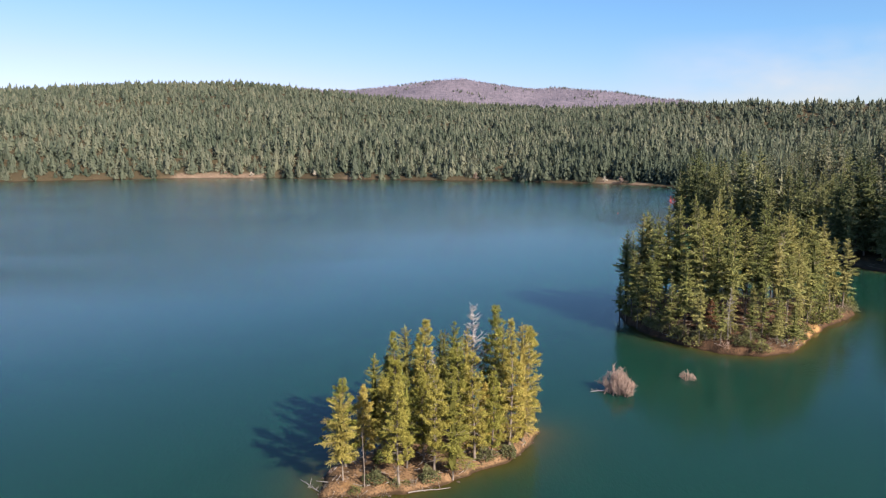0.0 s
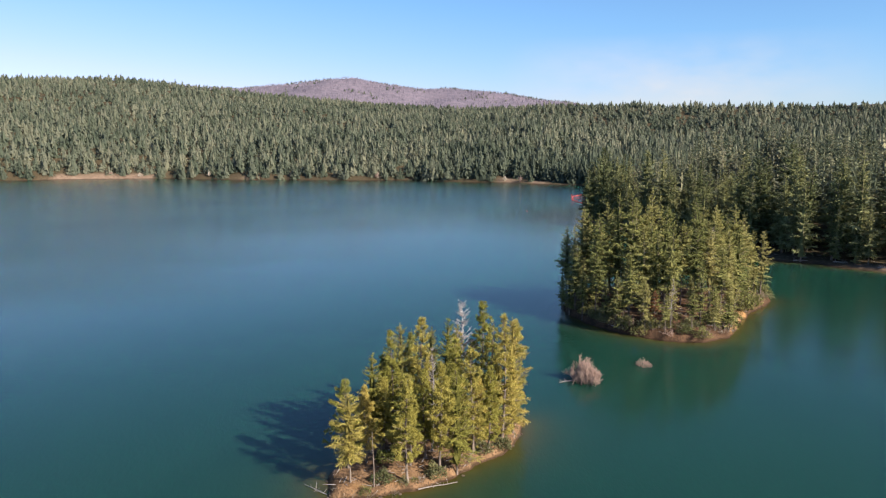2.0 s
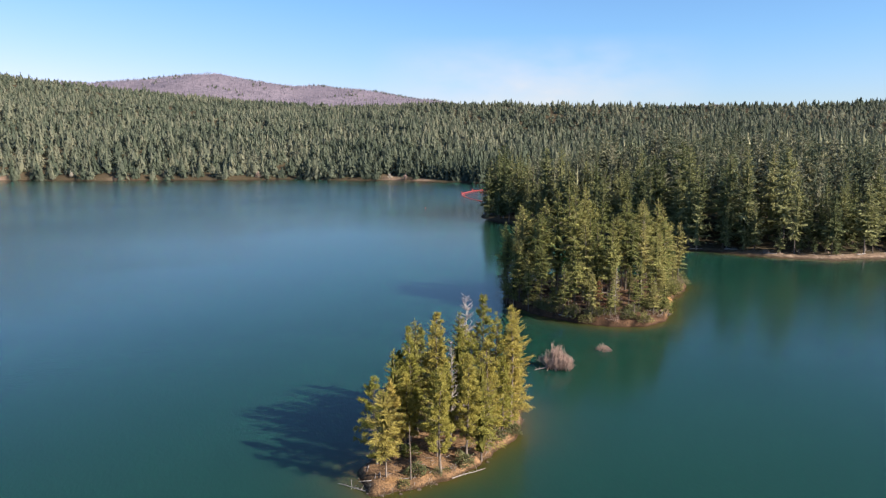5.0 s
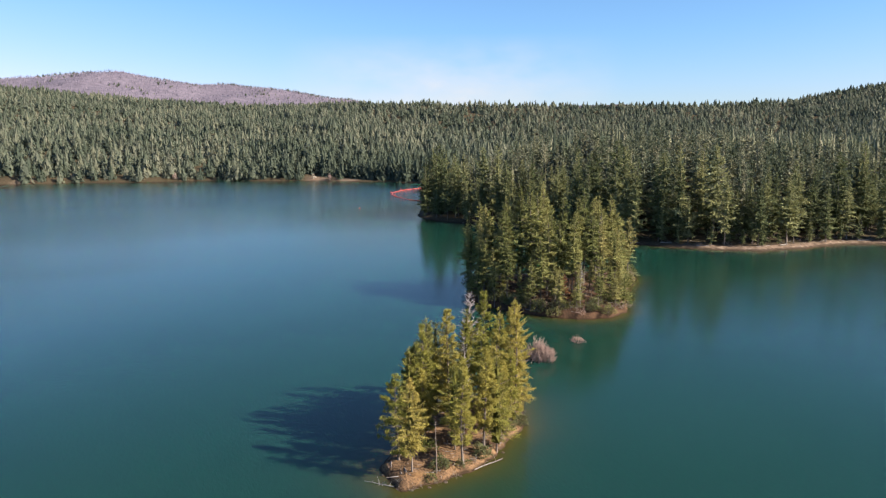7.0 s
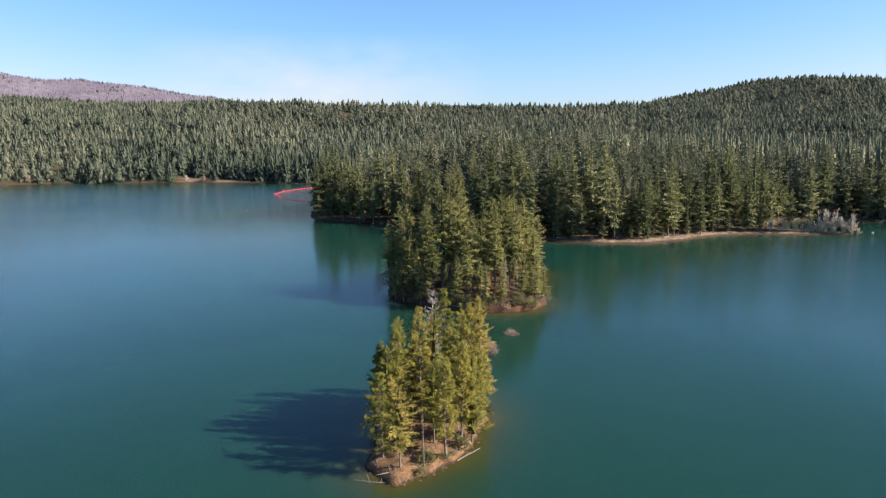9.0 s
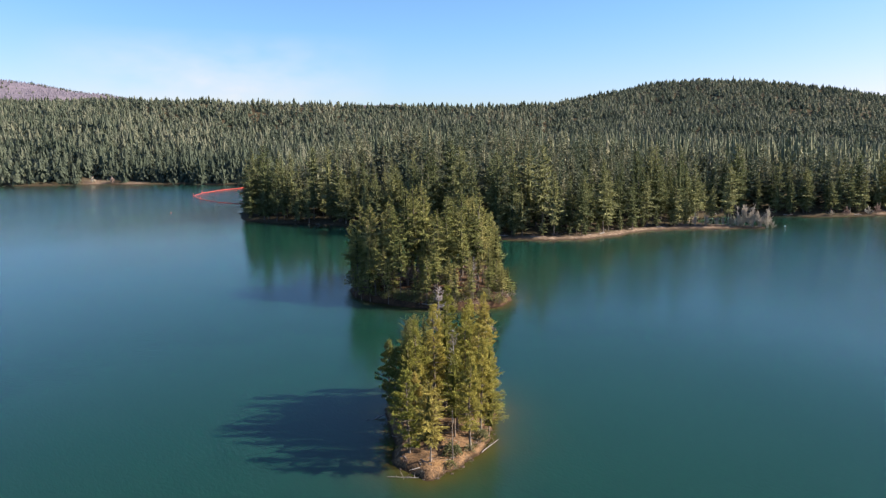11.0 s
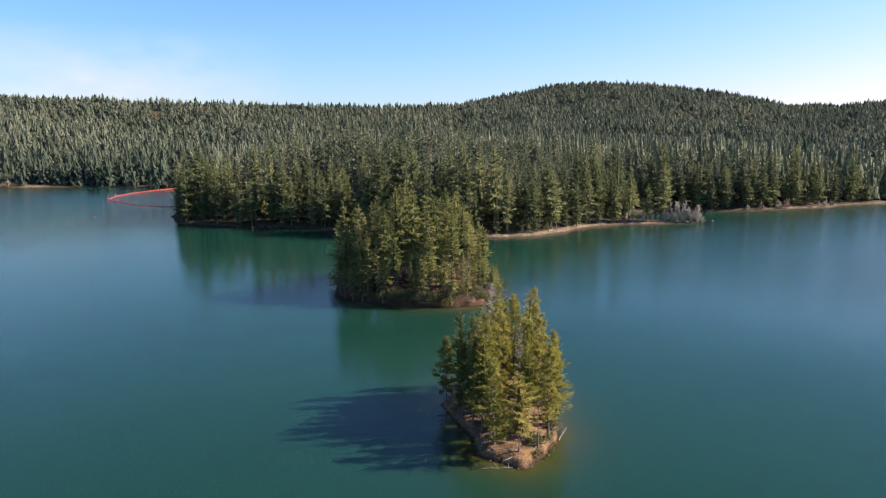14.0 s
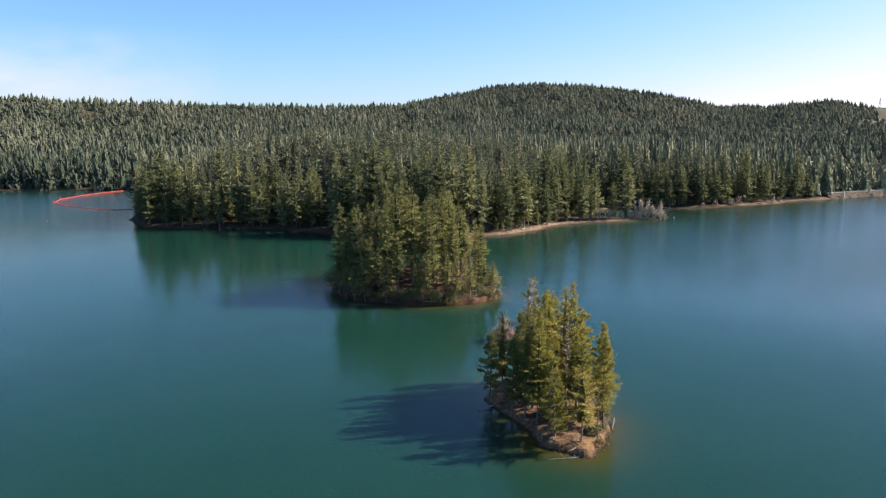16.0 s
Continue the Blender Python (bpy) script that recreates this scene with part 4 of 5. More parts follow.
for i in range(8):
    t = thing("fir_tree", "tall dark green fir in lakeside woods", "tree", "firs of the lakeside woods", (0, 0, -500))
    (wv, wf), (cv, cf, tip_tone), _ = layered_parts(120 + i, 27.0, 4.2 + 0.45 * (i % 3), (0.06, 0.12, 0.22)[i % 3], 18, 5, 6, 2, 0.25, (0.85, 1.0, 0.72)[i % 3], 3, 0.20, 0, (0.05, 0.12)[i % 2])
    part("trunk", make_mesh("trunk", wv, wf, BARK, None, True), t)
    part("crown", make_mesh("crown", cv, cf, WOODS, {"tip_tone": tip_tone}), t)
    woods.append(t)
for n, i in enumerate(order):
    s = rng.uniform(0.70, 1.30) * (0.80 if pd[i] < 5 and py[i] < 250 else 1)
    wide = s * rng.uniform(0.85, 1.15)
    m = Matrix.LocRotScale((px[i], py[i], pz[i] - 0.2), Euler((0, 0, rng.uniform(0, 6.28))), (wide, wide, s))
    if n < 8:
        woods[n].matrix_basis = m
    else:
        copy_thing(woods[n % 8], m)
for i, (x, y, h) in enumerate([(174, 236.5, 9), (183, 226.5, 12), (192, 218.5, 8), (199, 214.8, 13), (208, 214.2, 7), (217, 214.0, 15), (226, 213.4, 9), (236, 212.6, 14), (243, 211.0, 8), (250, 207.6, 12), (258, 203.6, 10), (266, 197.4, 8)]):
    z = float(land_height(np.array([float(x)]), np.array([float(y)]))[0][0]) - 0.2
    t = copy_thing(woods[i % 8], Matrix.LocRotScale((x, y, z), Euler((0, 0, i * 1.7)), (0.62 * h / 14, 0.62 * h / 14, h / 27)))
    tagged(t, "slim young green fir standing on a beach", "tree", "young firs of the beach")
rest = ~own
back = rest & (pr > 500)
rest &= ~back
finer = [layered_mesh(200 + i, 12, 5, 5, (0.06, 0.12, 0.2)[i % 3], 0.22, (0.85, 1.0, 0.72)[i % 3], 0.36, (5, 5)) for i in range(9)]
plain = [tufted_mesh(220 + i, 100, 0.03, (0.85, 1.0, 0.72)[i % 3], 0.40, 0.26) for i in range(9)]
for sel, small, name in ((rest, finer, "woodland"), (back, plain, "woodland_behind")):
    n = sel.sum()
    scatter(small, px[sel], py[sel], pz[sel], rng.uniform(15, 35, n), rng.uniform(4.0, 6.2, n), name, "dense dark green fir woods on a lake peninsula", DARK_WOODS, rng.uniform(0, 1, n))

# hillsides round the lake
mids = [tufted_mesh(300 + i, 56, 0.0, (0.8, 0.65, 0.95)[i % 3], 0.40) for i in range(10)]
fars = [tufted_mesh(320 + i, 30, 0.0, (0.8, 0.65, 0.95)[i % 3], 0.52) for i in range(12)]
hx, hy = jittered(-1300, 2150, 60, 2100, 9.8)
hz, hd, haz, hr = land_height(hx, hy)
rr = np.interp(haz, RIDGE[:, 0], RIDGE[:, 1])
ok = (hd > 1.0) & (hr < rr + 35) & (haz > -34) & (haz < 91) & ~((hx > 100) & (hx < 520) & (hy > 90) & (hy < 560))
ok &= rng.uniform(0, 1, len(hx)) < np.where(hr > 1000, 0.86, 0.95) * (1 - 0.65 * bare_bank(hx, hy, hd))
ok &= ~((haz + 1.2 * wobble(hx, hy, 120, 4) > 86.6) & (hr + 60 * wobble(hx, hy, 90, 2) > 1780) & (rng.uniform(0, 1, len(hx)) < 0.93))
hx, hy, hz, hr, haz = hx[ok], hy[ok], hz[ok], hr[ok], haz[ok]
# taller, bluer firs behind the boom, the shore's shade put into their tint
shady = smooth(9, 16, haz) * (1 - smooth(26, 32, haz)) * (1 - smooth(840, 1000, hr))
near_h, bay_h = hr < 1080, hr < 720
bays = [tufted_mesh(340 + i, 84, 0.02, (0.8, 0.65, 0.95)[i % 3], 0.32) for i in range(9)]
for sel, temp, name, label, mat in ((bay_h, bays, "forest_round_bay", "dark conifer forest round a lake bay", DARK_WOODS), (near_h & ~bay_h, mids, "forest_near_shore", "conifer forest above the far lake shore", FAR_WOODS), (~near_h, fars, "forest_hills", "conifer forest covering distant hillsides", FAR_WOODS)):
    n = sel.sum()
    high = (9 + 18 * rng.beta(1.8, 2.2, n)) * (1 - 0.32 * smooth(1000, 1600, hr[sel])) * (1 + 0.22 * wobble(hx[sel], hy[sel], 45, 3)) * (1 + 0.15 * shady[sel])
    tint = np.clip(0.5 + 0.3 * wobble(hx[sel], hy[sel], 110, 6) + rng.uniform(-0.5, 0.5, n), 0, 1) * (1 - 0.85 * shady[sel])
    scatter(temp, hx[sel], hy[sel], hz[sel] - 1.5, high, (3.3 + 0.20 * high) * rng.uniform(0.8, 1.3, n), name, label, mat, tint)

# burnt mountain behind
bx, by = jittered(-1500, 1500, 2200, 3700, 13)
bz, bd, baz, br = land_height(bx, by)
ok = (br > 2300) & (br < 3560) & (baz > -30) & (baz < 26)
bx, by, bz = bx[ok], by[ok], bz[ok]
n = len(bx)
poles = []
for i in range(4):
    a = np.arange(3) * 2.094 + i
    v = np.concatenate([[[0, 0, 1.0]], np.stack([np.cos(a), np.sin(a), 0 * a], 1)])
    poles.append((v, np.array([(0, 1, 2), (0, 2, 3), (0, 3, 1)])))
scatter(poles, bx, by, bz, rng.uniform(5, 12, n), rng.uniform(0.7, 1.8, n), "burnt_forest", "bare purple-brown burnt trees on a far mountain", BURNT, rng.uniform(0, 1, n))

# living firs left standing along its crest and in its folds
gx, gy = jittered(-1500, 1500, 2300, 3700, 24)
gz, gd, gaz, gr = land_height(gx, gy)
ok = (gr > 2500) & (gr < 3580) & (gaz > -30) & (gaz < 26) & (rng.uniform(0, 1, len(gx)) < 0.75 * smooth(0.25, 0.75, wobble(gx, gy, 150, 2)) + 0.8 * smooth(3380, 3480, gr))
gx, gy, gz = gx[ok], gy[ok], gz[ok]
n = len(gx)
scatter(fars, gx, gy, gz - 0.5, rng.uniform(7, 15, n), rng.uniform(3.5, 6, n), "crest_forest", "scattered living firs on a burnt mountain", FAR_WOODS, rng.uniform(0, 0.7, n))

# ---------------------------------------------------------------- bushes and driftwood
def near_z(x, y, sink=0.05):
    return (x, y, at_height(near_height, x, y) - sink)


def mid_z(x, y, sink=0.1):
    return (x, y, at_height(mid_height, x, y) - sink)


def land_z(x, y, sink=0.1):
    return (x, y, float(land_height(np.array([float(x)]), np.array([float(y)]))[0][0]) - sink)


bare_shrub("flooded_bush", "leafless pinkish-grey bush standing in the lake", (31.8, 128.6, -0.25), 5.3, 3.0, 41, TWIG, 150, thick=1.3, base_width=0.95)
bare_shrub("flooded_bush", "low leafless pinkish-grey bush standing in the lake", (47.0, 136.0, -0.15), 1.9, 1.9, 42, TWIG, 60, thick=1.5, base_width=0.85)
leafy_shrub("shrub", "rounded grey-green shrub on bare earth", near_z(-9.7, 90.9), 1.5, 1.5, 51, SHRUB)
leafy_shrub("shrub", "rounded grey-green shrub by the water", near_z(5.2, 98.4), 1.9, 1.7, 52, SHRUB)
leafy_shrub("shrub", "rounded grey-green shrub by the water", near_z(-2.6, 92.0), 1.7, 1.4, 53, SHRUB)
leafy_shrub("shrub", "low dark shrub under pines", near_z(-9.0, 96.8), 1.3, 1.7, 54, PINE_SHADED)
leafy_shrub("shrub", "rounded grey-green shrub by the water", near_z(8.8, 99.9), 1.6, 1.3, 55, SHRUB)
for i, (x, y, h, w) in enumerate([(-13.6, 88.7, 1.0, 1.2), (-11.5, 88.6, 0.9, 1.1), (-8.6, 89.3, 1.2, 1.2), (-4.5, 90.7, 1.1, 1.1), (2.4, 95.4, 1.3, 1.2), (11.6, 104.0, 1.2, 1.3), (-11.0, 104.0, 1.2, 1.3), (-8.0, 108.2, 1.3, 1.3)]):
    bare_shrub("brush", "tangle of dry grey brush at the water's edge", near_z(x, y, 0.1), h, w, 140 + i, GREY_TWIG, 18, "brush of the islet")



def plant_rim(outline, height_at, every, inset, seed, size, shrub, group):
    bases = [bare_shrub("brush", "dry reddish-grey brush on an island bank", (0, 0, -400), 1.8, 1.5, seed + i, (TWIG, GREY_TWIG, GREY_TWIG)[i], 14, group, thick=1.5, base_width=0.6, fine_twigs=10) for i in range(3)]
    bases += [leafy_shrub("shrub", "low green shrub on an island bank", (0, 0, -400), 2.0, 1.5, seed + 5 + i, (FIR, shrub)[i % 2], 620, 0.24, group) for i in range(3)]
    q, r = rim_places(outline, every, inset, seed)
    q = q[(height_at(q[:, 0], q[:, 1])[1] > np.where((q[:, 0] > 40) & (q[:, 0] < 52), 1.3, 0.4)) & (np.hypot(q[:, 0] - 87.5, q[:, 1] - 167.5) > 3.2)]
    for n, (x, y) in enumerate(q):
        k = size * r.uniform(0.6, 1.35)
        m = Matrix.LocRotScale((x, y, at_height(height_at, x, y) - 0.15), Euler((0, 0, r.uniform(0, 6.28))), (k, k, k * r.uniform(0.7, 1.2)))
        if n < 6:
            bases[n].matrix_basis = m
        else:
            copy_thing(bases[r.integers(0, 6)], m)


plant_rim(ISLAND, mid_height, 2.1, 3.2, 160, 1.25, SHRUB, "brush of the island")
plant_rim(ISLET, near_height, 2.4, 1.6, 260, 0.55, SHRUB, "brush of the islet")
for i, (x, y) in enumerate([(54.6, 162.6), (58.6, 158.4), (67.6, 156.0), (72.4, 158.0), (50.4, 173.0), (62.0, 157.0), (59.8, 161.8), (65.0, 160.6), (53.4, 168.6), (77.4, 163.4)]):
    leafy_shrub("shrub", "green shrub under island firs", mid_z(x, y), 2.4 + 0.5 * math.sin(i * 2.3), 2.0, 190 + i, (SHRUB, FIR)[i % 2], 700, 0.34, "shrubs of the island")

# fallen twigs and cones strewn over both islands
def litter(name, label, f, x0, x1, y0, y1, count, seed, mat):
    r = np.random.default_rng(seed)
    x, y = r.uniform(x0, x1, count), r.uniform(y0, y1, count)
    z, d = f(x, y)
    ok = d > 0.4
    p = np.stack([x, y, z + 0.05], 1)[ok]
    a = r.uniform(0, 6.28, len(p))
    ln = r.uniform(0.3, 1.6, len(p)) ** 1.5
    dirs = np.stack([np.cos(a), np.sin(a), r.uniform(-0.05, 0.2, len(p))], 1)
    k = np.linspace(0, 1, 3)
    v, f4 = tubes(p[:, None] + dirs[:, None] * ln[:, None, None] * k[None, :, None], (0.02 + 0.025 * ln)[:, None] * (1 - 0.6 * k)[None], 4)
    return tagged(new(name, make_mesh(name, v, [f4], mat)), label, "sticks", kind="stuff")


litter("fallen_sticks", "grey fallen sticks strewn over the islet", near_height, -18, 15, 87, 116, 520, 31, GREY_WOOD)
litter("fallen_branches", "grey fallen branches strewn over the island", mid_height, 43, 111, 149, 208, 1300, 32, GREY_WOOD)

litter("driftwood_sticks", "grey driftwood sticks strewn along the beach", lambda x, y: land_height(x, y)[:2], 150, 300, 165, 262, 1500, 33, GREY_WOOD)
for i, (x, y, h) in enumerate([(172, 240, 1.8), (181, 231, 1.5), (189, 224, 2.2), (199, 219, 1.4), (212, 216.5, 1.8), (224, 216, 1.3), (235, 216, 2.0), (246, 212, 1.6), (256, 206, 2.0), (264, 200, 2.4), (271, 194, 2.6)]):
    bare_shrub("brush", "dry grey-brown brush on a lake beach", land_z(x, y), h, 0.9 * h, 240 + i, (GREY_TWIG, TWIG)[i % 2], 20, "brush of the beach", thick=2.2, base_width=0.7)

# willows on the sand spit, and bare bushes along the far bank
for i, (x, y, h) in enumerate([(269.0, 196.5, 7.0), (273.5, 192.6, 6.5), (277.5, 189.0, 4.5), (279.5, 186.5, 3.5), (282.0, 184.0, 6.0), (283.6, 181.0, 9.5), (286.0, 179.0, 10.5), (288.2, 175.6, 9.5), (290.6, 172.6, 11.0), (292.8, 169.6, 10.0), (294.4, 167.8, 4.5), (287.0, 174.6, 3.0)]):
    bare_shrub("bare_willow", "leafless pale grey-tan willow on a sand spit", (x, y, max(-0.2, land_z(x, y)[2])), 1.12 * h * (0.82 + 0.09 * (i * 5 % 4)), (0.26, 0.32, 0.24)[i % 3] * h, 70 + i, PALE_TWIG, 11, "willows on the sand spit", "tree", 2.4, fine_twigs=28)
for i, (x, y, h) in enumerate([(372, 165.5, 4), (380, 160, 5), (393, 152, 6), (398, 149, 7), (424, 132, 5), (430, 129.5, 4.5), (160, 887, 8), (44, 921, 8), (-60, 955, 9), (-64, 958, 7), (-262, 1012, 8), (-300, 1016, 7), (190, 842, 7), (205, 826, 8), (-170, 985, 8), (98, 912, 6)]):
    bare_shrub("bare_willow", "leafless pale willow on the lake shore", land_z(x, y), h, 0.42 * h, 90 + i, (PALE_TWIG, TWIG)[i % 2], 16, "bare willows along the shore", "tree", 3.5)


def log(name, label, a, b, r0, r1, seed, stubs=6, mat=GREY_WOOD):
    """A fallen trunk from a to b with broken branch stubs."""
    rng = np.random.default_rng(seed)
    a, b = np.array(a, float), np.array(b, float)
    k = np.linspace(0, 1, 7)
    line = (b - a) * k[:, None] + rng.normal(0, 0.09, (7, 3)) * np.sin(np.pi * k)[:, None]
    t = thing(name, label, "log", "", tuple(a))
    part("trunk", make_mesh("trunk", *join(tubes(line[None], np.linspace(r0, r1, 7)[None], 8)), mat, None, True), t)
    for i in range(stubs):
        p = rng.uniform(0.15, 0.95)
        d = unit(rng.normal(0, 1, 3) + np.array([0, 0, 0.8]))
        ln = rng.uniform(0.3, 1.1)
        k4 = np.linspace(0, 1, 4)
        part("branch", make_mesh("branch", *join(tubes(((b - a) * p + d * ln * k4[:, None])[None], (r1 * 0.7 * (1 - 0.7 * k4))[None], 5)), mat, None, True), t)
    return t


log("log", "long pale barkless log lying along the shore", (-5.2, 89.3, 0.3), (0.3, 91.0, 0.1), 0.085, 0.04, 1, 7)
log("log", "bleached fallen branch lying in the shallows", (-19.9, 93.4, 0.1), (-17.0, 90.1, 0.12), 0.04, 0.07, 2, 9)
log("log", "short bleached driftwood by the water", (-17.0, 89.4, 0.1), (-14.8, 88.0, 0.15), 0.05, 0.03, 3, 8, BARK)
log("log", "pale fallen trunk on island litter", (57.5, 156.4, 1.3), (61.5, 158.6, 2.2), 0.16, 0.09, 4, 4)
log("log", "pale fallen trunk on island litter", (51.0, 165.5, 1.1), (53.0, 160.8, 1.3), 0.15, 0.08, 5, 4)
log("log", "leaning dead trunk at the water's edge", (-6.2, 110.4, 0.4), (-9.6, 111.6, -0.2), 0.13, 0.07, 6, 5)
log("log", "grey driftwood lying beside a flooded bush", (26.6, 128.6, 0.05), (29.2, 128.8, 0.25), 0.06, 0.09, 7, 3)
log("log", "bleached drift log on the beach", (196, 215.0, 1.1), (203, 214.2, 1.2), 0.25, 0.15, 8, 3)
log("log", "bleached drift log on the beach", (232, 213.0, 1.2), (238, 213.6, 1.2), 0.22, 0.14, 9, 3)
log("log", "bleached drift log on the beach", (178, 230, 1.1), (183, 226.5, 1.1), 0.22, 0.14, 10, 3)


for i, (x, y, az) in enumerate([(298, 214.8, 10), (309, 217.2, 25), (326, 216.0, -20), (346, 205.5, -60), (357, 186.5, -55), (384, 156.8, -35), (412, 140.5, -30), (436, 129.0, -10), (452, 119.5, -40), (170, 243.0, -50), (160, 252.0, -30), (208, 213.0, 5), (249, 207.0, -20)]):
    r = math.radians(az)
    z = land_z(x, y, 0.0)[2] + 0.15
    log("log", "bleached drift log on the lake shore", (x, y, z), (x + 5 * math.cos(r), y + 5 * math.sin(r), z + 0.1), 0.26, 0.14, 50 + i, 3)


def rock(label, loc, size, seed, group):
    rng = np.random.default_rng(seed)
    bm = bmesh.new()
    bmesh.ops.create_icosphere(bm, subdivisions=2, radius=1)
    for v in bm.verts:
        n = noise.noise(v.co * 1.6 + Vector((seed, 0, 0)))
        v.co = Vector((v.co.x * size * (1 + 0.4 * n), v.co.y * size * 0.8 * (1 + 0.5 * n), v.co.z * size * 0.55 * (1 + 0.4 * n)))
    me = bpy.data.meshes.new("rock")
    bm.to_mesh(me)
    bm.free()
    me.materials.append(ROCK)
    ob = new("rock", me)
    ob.matrix_basis = pose(*loc, 0, 0, rng.uniform(0, 360))
    return tagged(ob, label, "rock", group)


for i, (x, y, q) in enumerate([(140, 353.5, 1.0), (143.6, 350.5, 1.4), (145.6, 346.6, 0.9), (148, 343, 1.2), (149.5, 339.5, 0.8), (136, 361, 0.8)]):
    rock("pale boulder at the foot of a wooded bank", (x, y, 0.15), q, 7 + i, "boulders of the bank")
for i, (x, y, q) in enumerate([(-15.2, 88.2, 0.45), (-12.8, 87.9, 0.4), (-10.2, 88.3, 0.5), (-7.6, 88.9, 0.35), (-16.6, 90.4, 0.4), (-17.0, 94.0, 0.4), (1.4, 92.8, 0.4), (10.6, 101.4, 0.4), (13.0, 105.6, 0.45)]):
    rock("brown stone half under water at the islet", (x, y, 0.0), 0.65 * q, 27 + i, "stones of the islet")

# floating barrier between the peninsula and the far shore
line = np.array([(309, 679), (288, 671), (264, 662), (240, 650), (212, 629), (193, 605), (183, 580), (177, 550), (175, 525), (178, 503), (194, 489)], float)
step = np.concatenate([[0], np.cumsum(np.hypot(*np.diff(line, axis=0).T))])
boom = thing("floating_boom", "curved line of orange-red floats on the lake", "boom")
bm = bmesh.new()
bmesh.ops.create_cone(bm, cap_ends=True, segments=10, radius1=0.30, radius2=0.30, depth=2.5)
bmesh.ops.bevel(bm, geom=[e for e in bm.edges if abs(e.verts[0].co.z - e.verts[1].co.z) < 0.01], offset=0.16, segments=2, affect='EDGES')
float_mesh = bpy.data.meshes.new("float")
bm.to_mesh(float_mesh)
bm.free()
float_mesh.materials.append(ORANGE)
for s in np.arange(1.4, step[-1], 2.8):
    x, y = np.interp(s, step, line[:, 0]), np.interp(s, step, line[:, 1])
    x2, y2 = np.interp(s + 0.5, step, line[:, 0]), np.interp(s + 0.5, step, line[:, 1])
    f = part("float", float_mesh, boom)
    f.matrix_basis = pose(x, y, 0.18, 90, 0, math.degrees(math.atan2(y2 - y, x2 - x)) + 90)


def buoy(label, x, y, size, group=""):
    """A marker float: round body, collar and a short mast."""
    t = thing("buoy", label, "buoy", group, (x, y, 0))
    for name, r, zs in (("body", size, [(-0.3, 0.5), (0.0, 1.0), (0.35, 1.0), (0.7, 0.45)]), ("mast", size * 0.35, [(0.65, 0.9), (1.8, 0.9), (2.6, 0.8), (2.7, 0.2)])):
        z = np.array([q[0] for q in zs]) * size
        v, f = tubes(np.stack([0 * z, 0 * z, z], 1)[None], np.array([q[1] for q in zs])[None] * r, 12)
        part(name, make_mesh(name, v, [f, np.arange(len(v))[None, -12:]], ORANGE, None, True), t)
    return t


for x, y in ((191.5, 604), (213.5, 634), (179.5, 566)):
    buoy("orange-red marker buoy beside a floating boom", x, y, 0.75, "marker buoys of the boom")
buoy("small red buoy alone on the lake", 116, 475, 0.36)

for x, y in ((305.4, 165.6), (318, 196)):
    t = thing("float", "small white float on the lake", "float", "white floats", (x, y, 0))
    z = np.array([-0.3, 0.0, 0.35, 0.6])
    v, f = tubes(np.stack([0 * z, 0 * z, z], 1)[None], np.array([[0.3, 0.55, 0.5, 0.1]]), 10)
    part("body", make_mesh("body", v, [f, np.arange(len(v))[None, -10:]], WHITE, None, True), t)

# dam at the end of the side arm: rocky bank, roadway, rail and a pale gauge post
a, b = np.array([486.0, 106.0]), np.array([660.0, -10.0])
ux = (b - a) / np.linalg.norm(b - a)
nx = np.array([-ux[1], ux[0]])
nx = nx if nx[0] > 0 else -nx
length = float(np.linalg.norm(b - a))
dam = thing("dam", "low rocky dam with a pale rail along its road", "dam", "", (0, 0, 0), "structure")
n = 80
s = np.linspace(0, length, n)
prof = np.array([(-6, -2), (-4.5, 0.1), (-3.2, 1.4), (-1.5, 3.0), (-1.2, 3.3), (7, 3.3), (14, 1.0)])
rng = np.random.default_rng(8)
v = np.zeros((n, len(prof), 3))
v[..., :2] = a + ux * s[:, None, None] + nx * prof[None, :, 0:1]
v[..., 2] = prof[None, :, 1] + rng.normal(0, 0.35, (n, len(prof))) * np.array([0, 1, 1, 0.6, 0, 0, 0])
i = np.arange(n * len(prof)).reshape(n, len(prof))
f = np.stack([i[:-1, :-1], i[1:, :-1], i[1:, 1:], i[:-1, 1:]], -1).reshape(-1, 4)
part("embankment", make_mesh("embankment", v.reshape(-1, 3), [f], ROCK), dam)


def box_mesh(name, sx, sy, sz, mat, bevel=0.03):
    bm = bmesh.new()
    bmesh.ops.create_cube(bm, size=1)
    bmesh.ops.scale(bm, vec=(sx, sy, sz), verts=bm.verts)
    bmesh.ops.bevel(bm, geom=bm.edges[:], offset=bevel, segments=1, affect='EDGES')
    me = bpy.data.meshes.new(name)
    bm.to_mesh(me)
    bm.free()
    me.materials.append(mat)
    return me


turn = math.degrees(math.atan2(ux[1], ux[0]))
mid = a + ux * length / 2 - nx * 0.9
part("rail", box_mesh("rail", length, 0.25, 0.75, CONCRETE), dam).matrix_basis = pose(mid[0], mid[1], 4.15, 0, 0, turn)
post = box_mesh("post", 0.3, 0.3, 0.9, CONCRETE)
for q in np.arange(3, length, 6):
    p = a + ux * q - nx * 0.9
    part("post", post, dam).matrix_basis = pose(p[0], p[1], 3.45, 0, 0, turn)
p = a + ux * 14 - nx * 4.0
part("gauge_post", box_mesh("gauge_post", 0.9, 0.9, 5.5, WHITE), dam, "pale concrete gauge post").matrix_basis = pose(p[0], p[1], 2.6, 0, 0, turn)

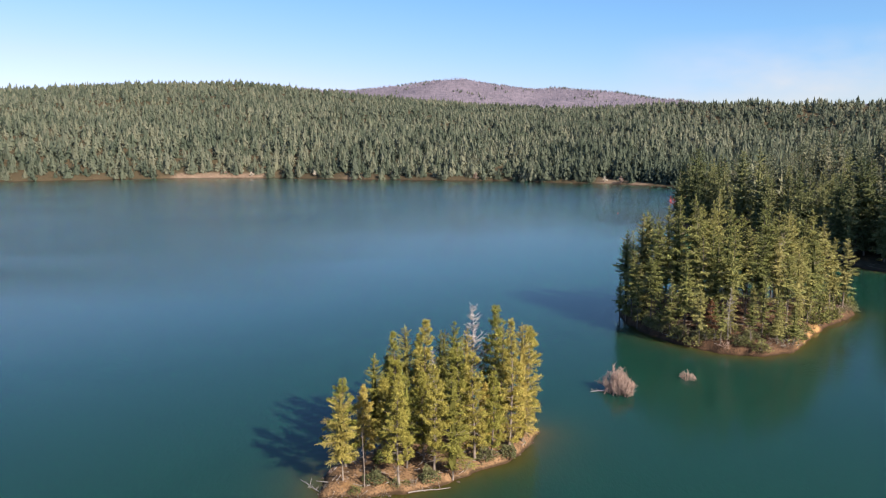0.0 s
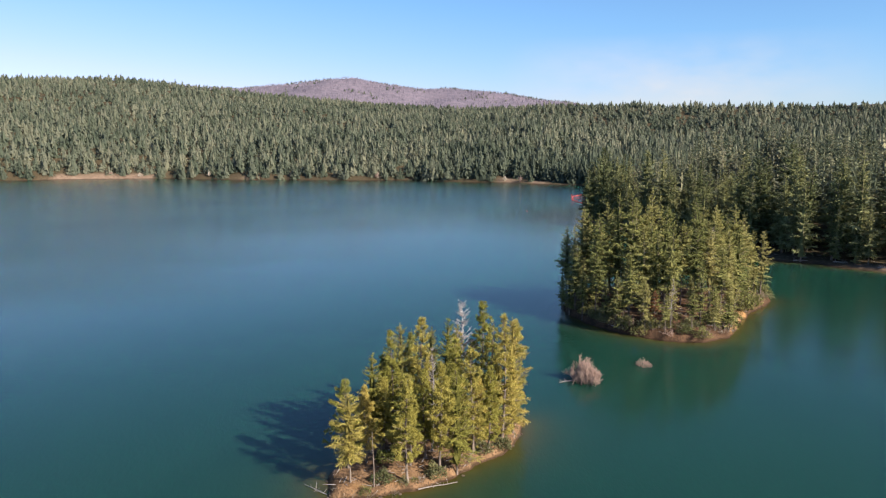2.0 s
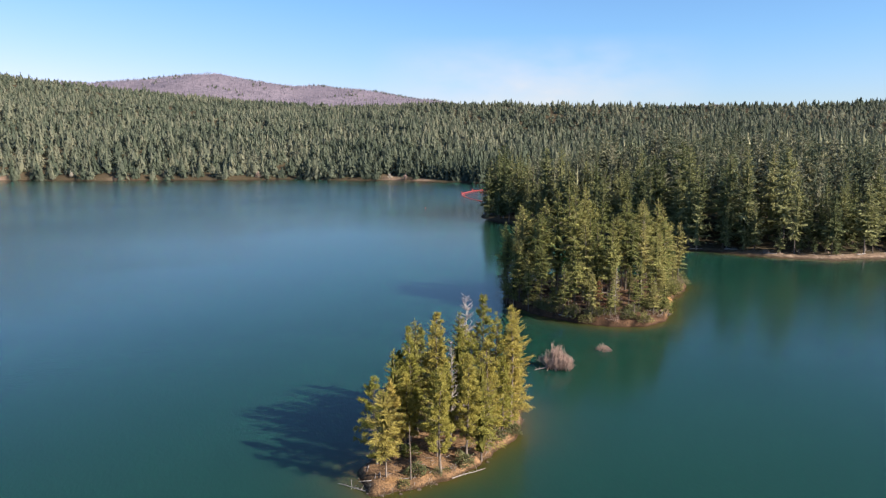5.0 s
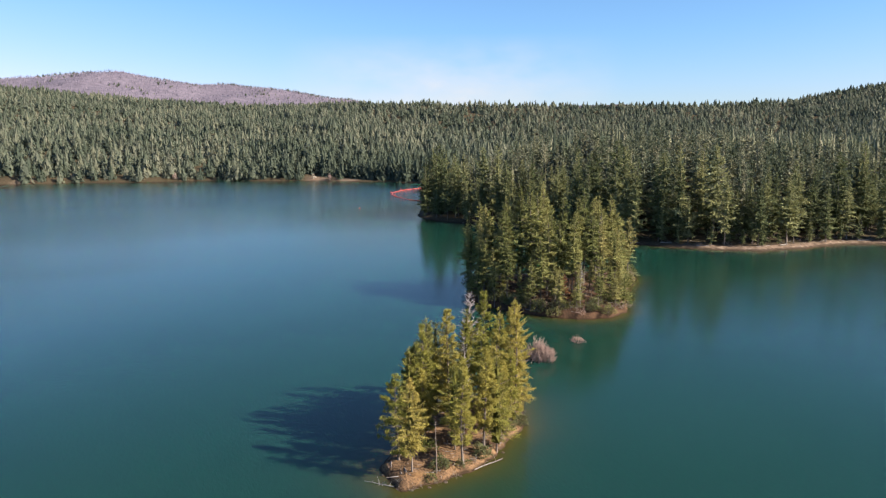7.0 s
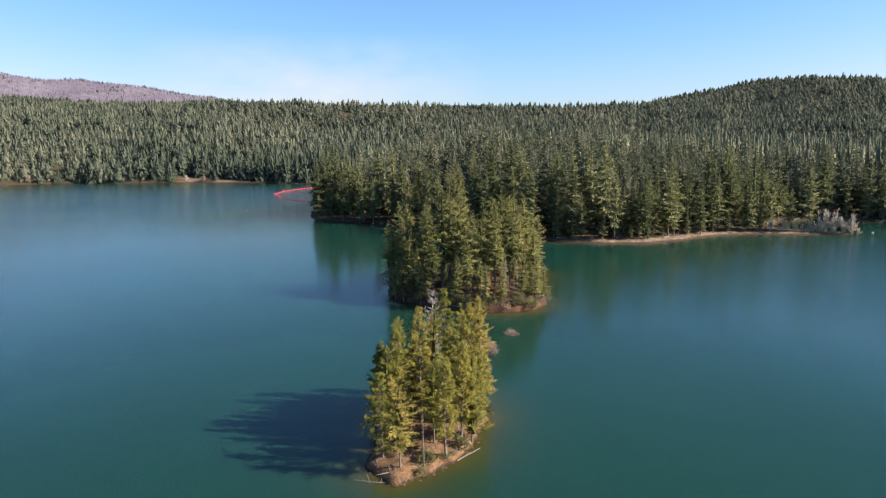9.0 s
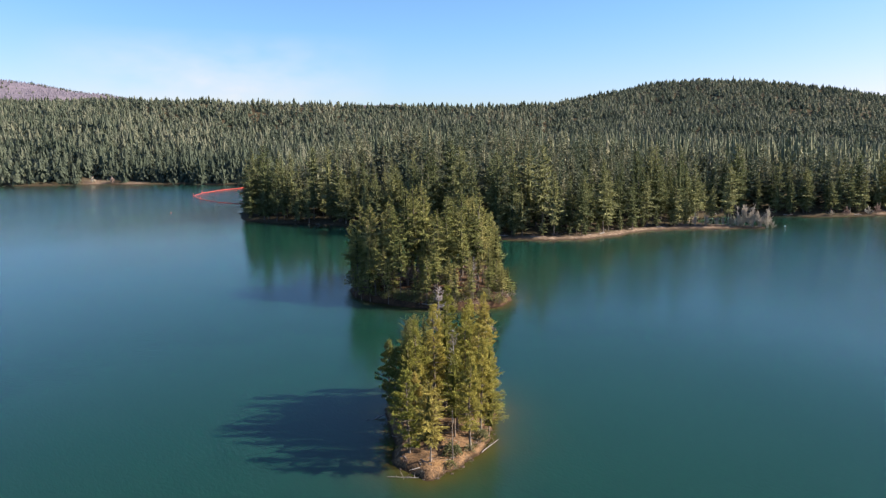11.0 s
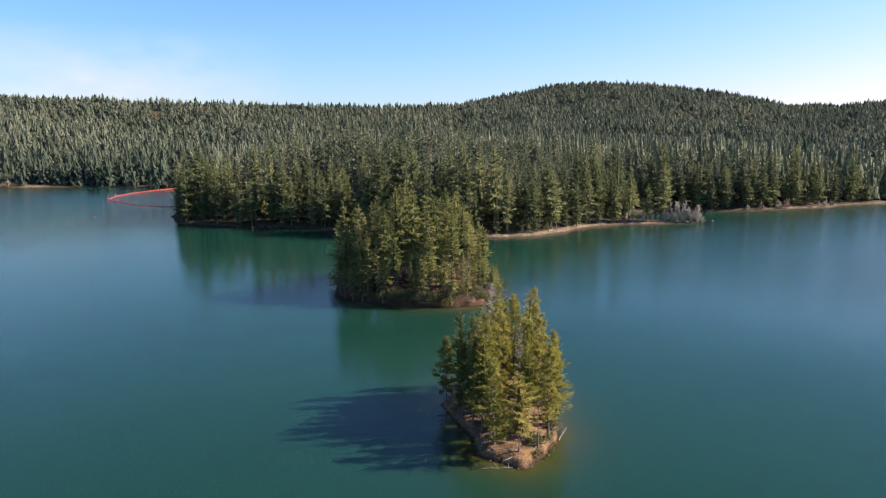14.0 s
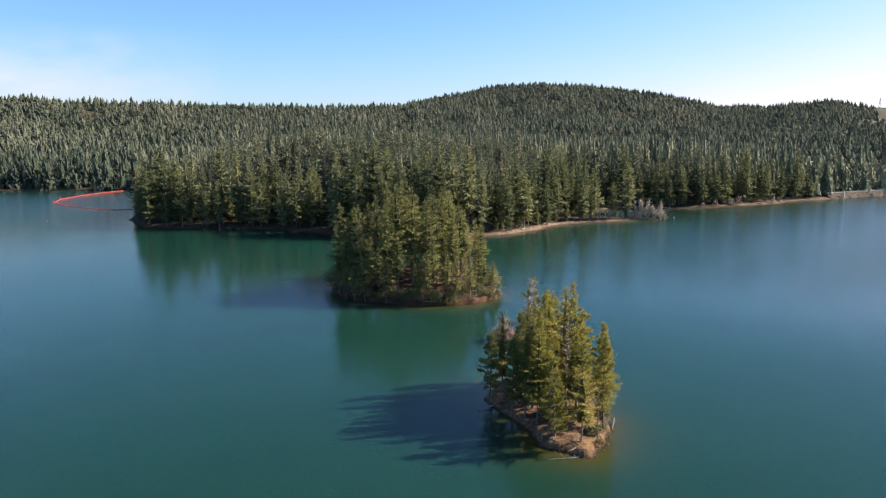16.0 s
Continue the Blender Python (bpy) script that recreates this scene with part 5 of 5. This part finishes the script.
# power line tower on the bare ridge
x, y, z0 = land_z(1985, 137, 0.5)
tower = thing("lattice_tower", "pale steel power line tower on a bare ridge", "tower", "", (x, y, z0))
legs = []
for sx, sy in ((-1, -1), (1, -1), (1, 1), (-1, 1)):
    leg = np.array([(sx * 3.5, sy * 3.5, 0), (sx * 2.0, sy * 2.0, 14), (sx * 0.9, sy * 0.9, 26), (sx * 0.3, sy * 0.3, 33)], float)
    legs.append(leg)
    part("leg", make_mesh("leg", *join(tubes(leg[None], np.full((1, 4), 0.28), 4)), STEEL), tower)
for k in range(4):
    p, q = legs[k], legs[(k + 1) % 4]
    for j in range(3):
        part("brace", make_mesh("brace", *join(tubes(np.array([[p[j], q[j + 1]], [q[j], p[j + 1]]]), np.full((2, 2), 0.16), 3)), STEEL), tower)
for h, w in ((20, 8), (25, 7), (30, 5)):
    part("cross_arm", make_mesh("cross_arm", *join(tubes(np.array([[(0, -w, h), (0, 0, h + 1), (0, w, h)]], float), np.full((1, 3), 0.3), 4)), STEEL), tower)


# thin bright cloud low over the hills
def cloud_material():
    m = bpy.data.materials.new("thin_cloud")
    m.use_nodes = True
    t = m.node_tree
    t.nodes.remove(t.nodes["Principled BSDF"])
    uv = t.nodes.new("ShaderNodeAttribute")
    uv.attribute_name = "thick"
    n = noise_tex(t, 0.0022, 5, coords(t, (1, 1, 2.2)))
    fac = maths(t, "MULTIPLY", maths(t, "MULTIPLY", uv.outputs["Fac"], ramp(t, n, [(0.25, (0, 0, 0)), (0.75, (1, 1, 1))])), 0.6, True)
    em = node(t, "ShaderNodeEmission", Color=(0.98, 0.92, 0.90, 1), Strength=0.40)
    tr = t.nodes.new("ShaderNodeBsdfTransparent")
    ms = t.nodes.new("ShaderNodeMixShader")
    t.links.new(fac, ms.inputs[0])
    t.links.new(tr.outputs[0], ms.inputs[1])
    t.links.new(em.outputs[0], ms.inputs[2])
    t.links.new(ms.outputs[0], t.nodes["Material Output"].inputs[0])
    return m


az, up = np.meshgrid(np.radians(np.linspace(12, 42, 40)), np.linspace(120, 720, 24))
R = 4550
ca, cu = (np.degrees(az) - 27) / 13, (up - 380) / 310
thick = np.maximum(0, 1 - ca ** 2) * np.maximum(0, 1 - np.abs(cu) ** 1.6)
v = np.stack([MID[0] + R * np.sin(az), MID[1] + R * np.cos(az), up], -1).reshape(-1, 3)
i = np.arange(az.size).reshape(az.shape)
f = np.stack([i[:-1, :-1], i[:-1, 1:], i[1:, 1:], i[1:, :-1]], -1).reshape(-1, 4)
cloud = new("backdrop", make_mesh("backdrop", v, [f], cloud_material(), {"thick": thick.ravel()}, True))
tagged(cloud, "thin pale cloud low over the hills", "cloud", kind="structure")
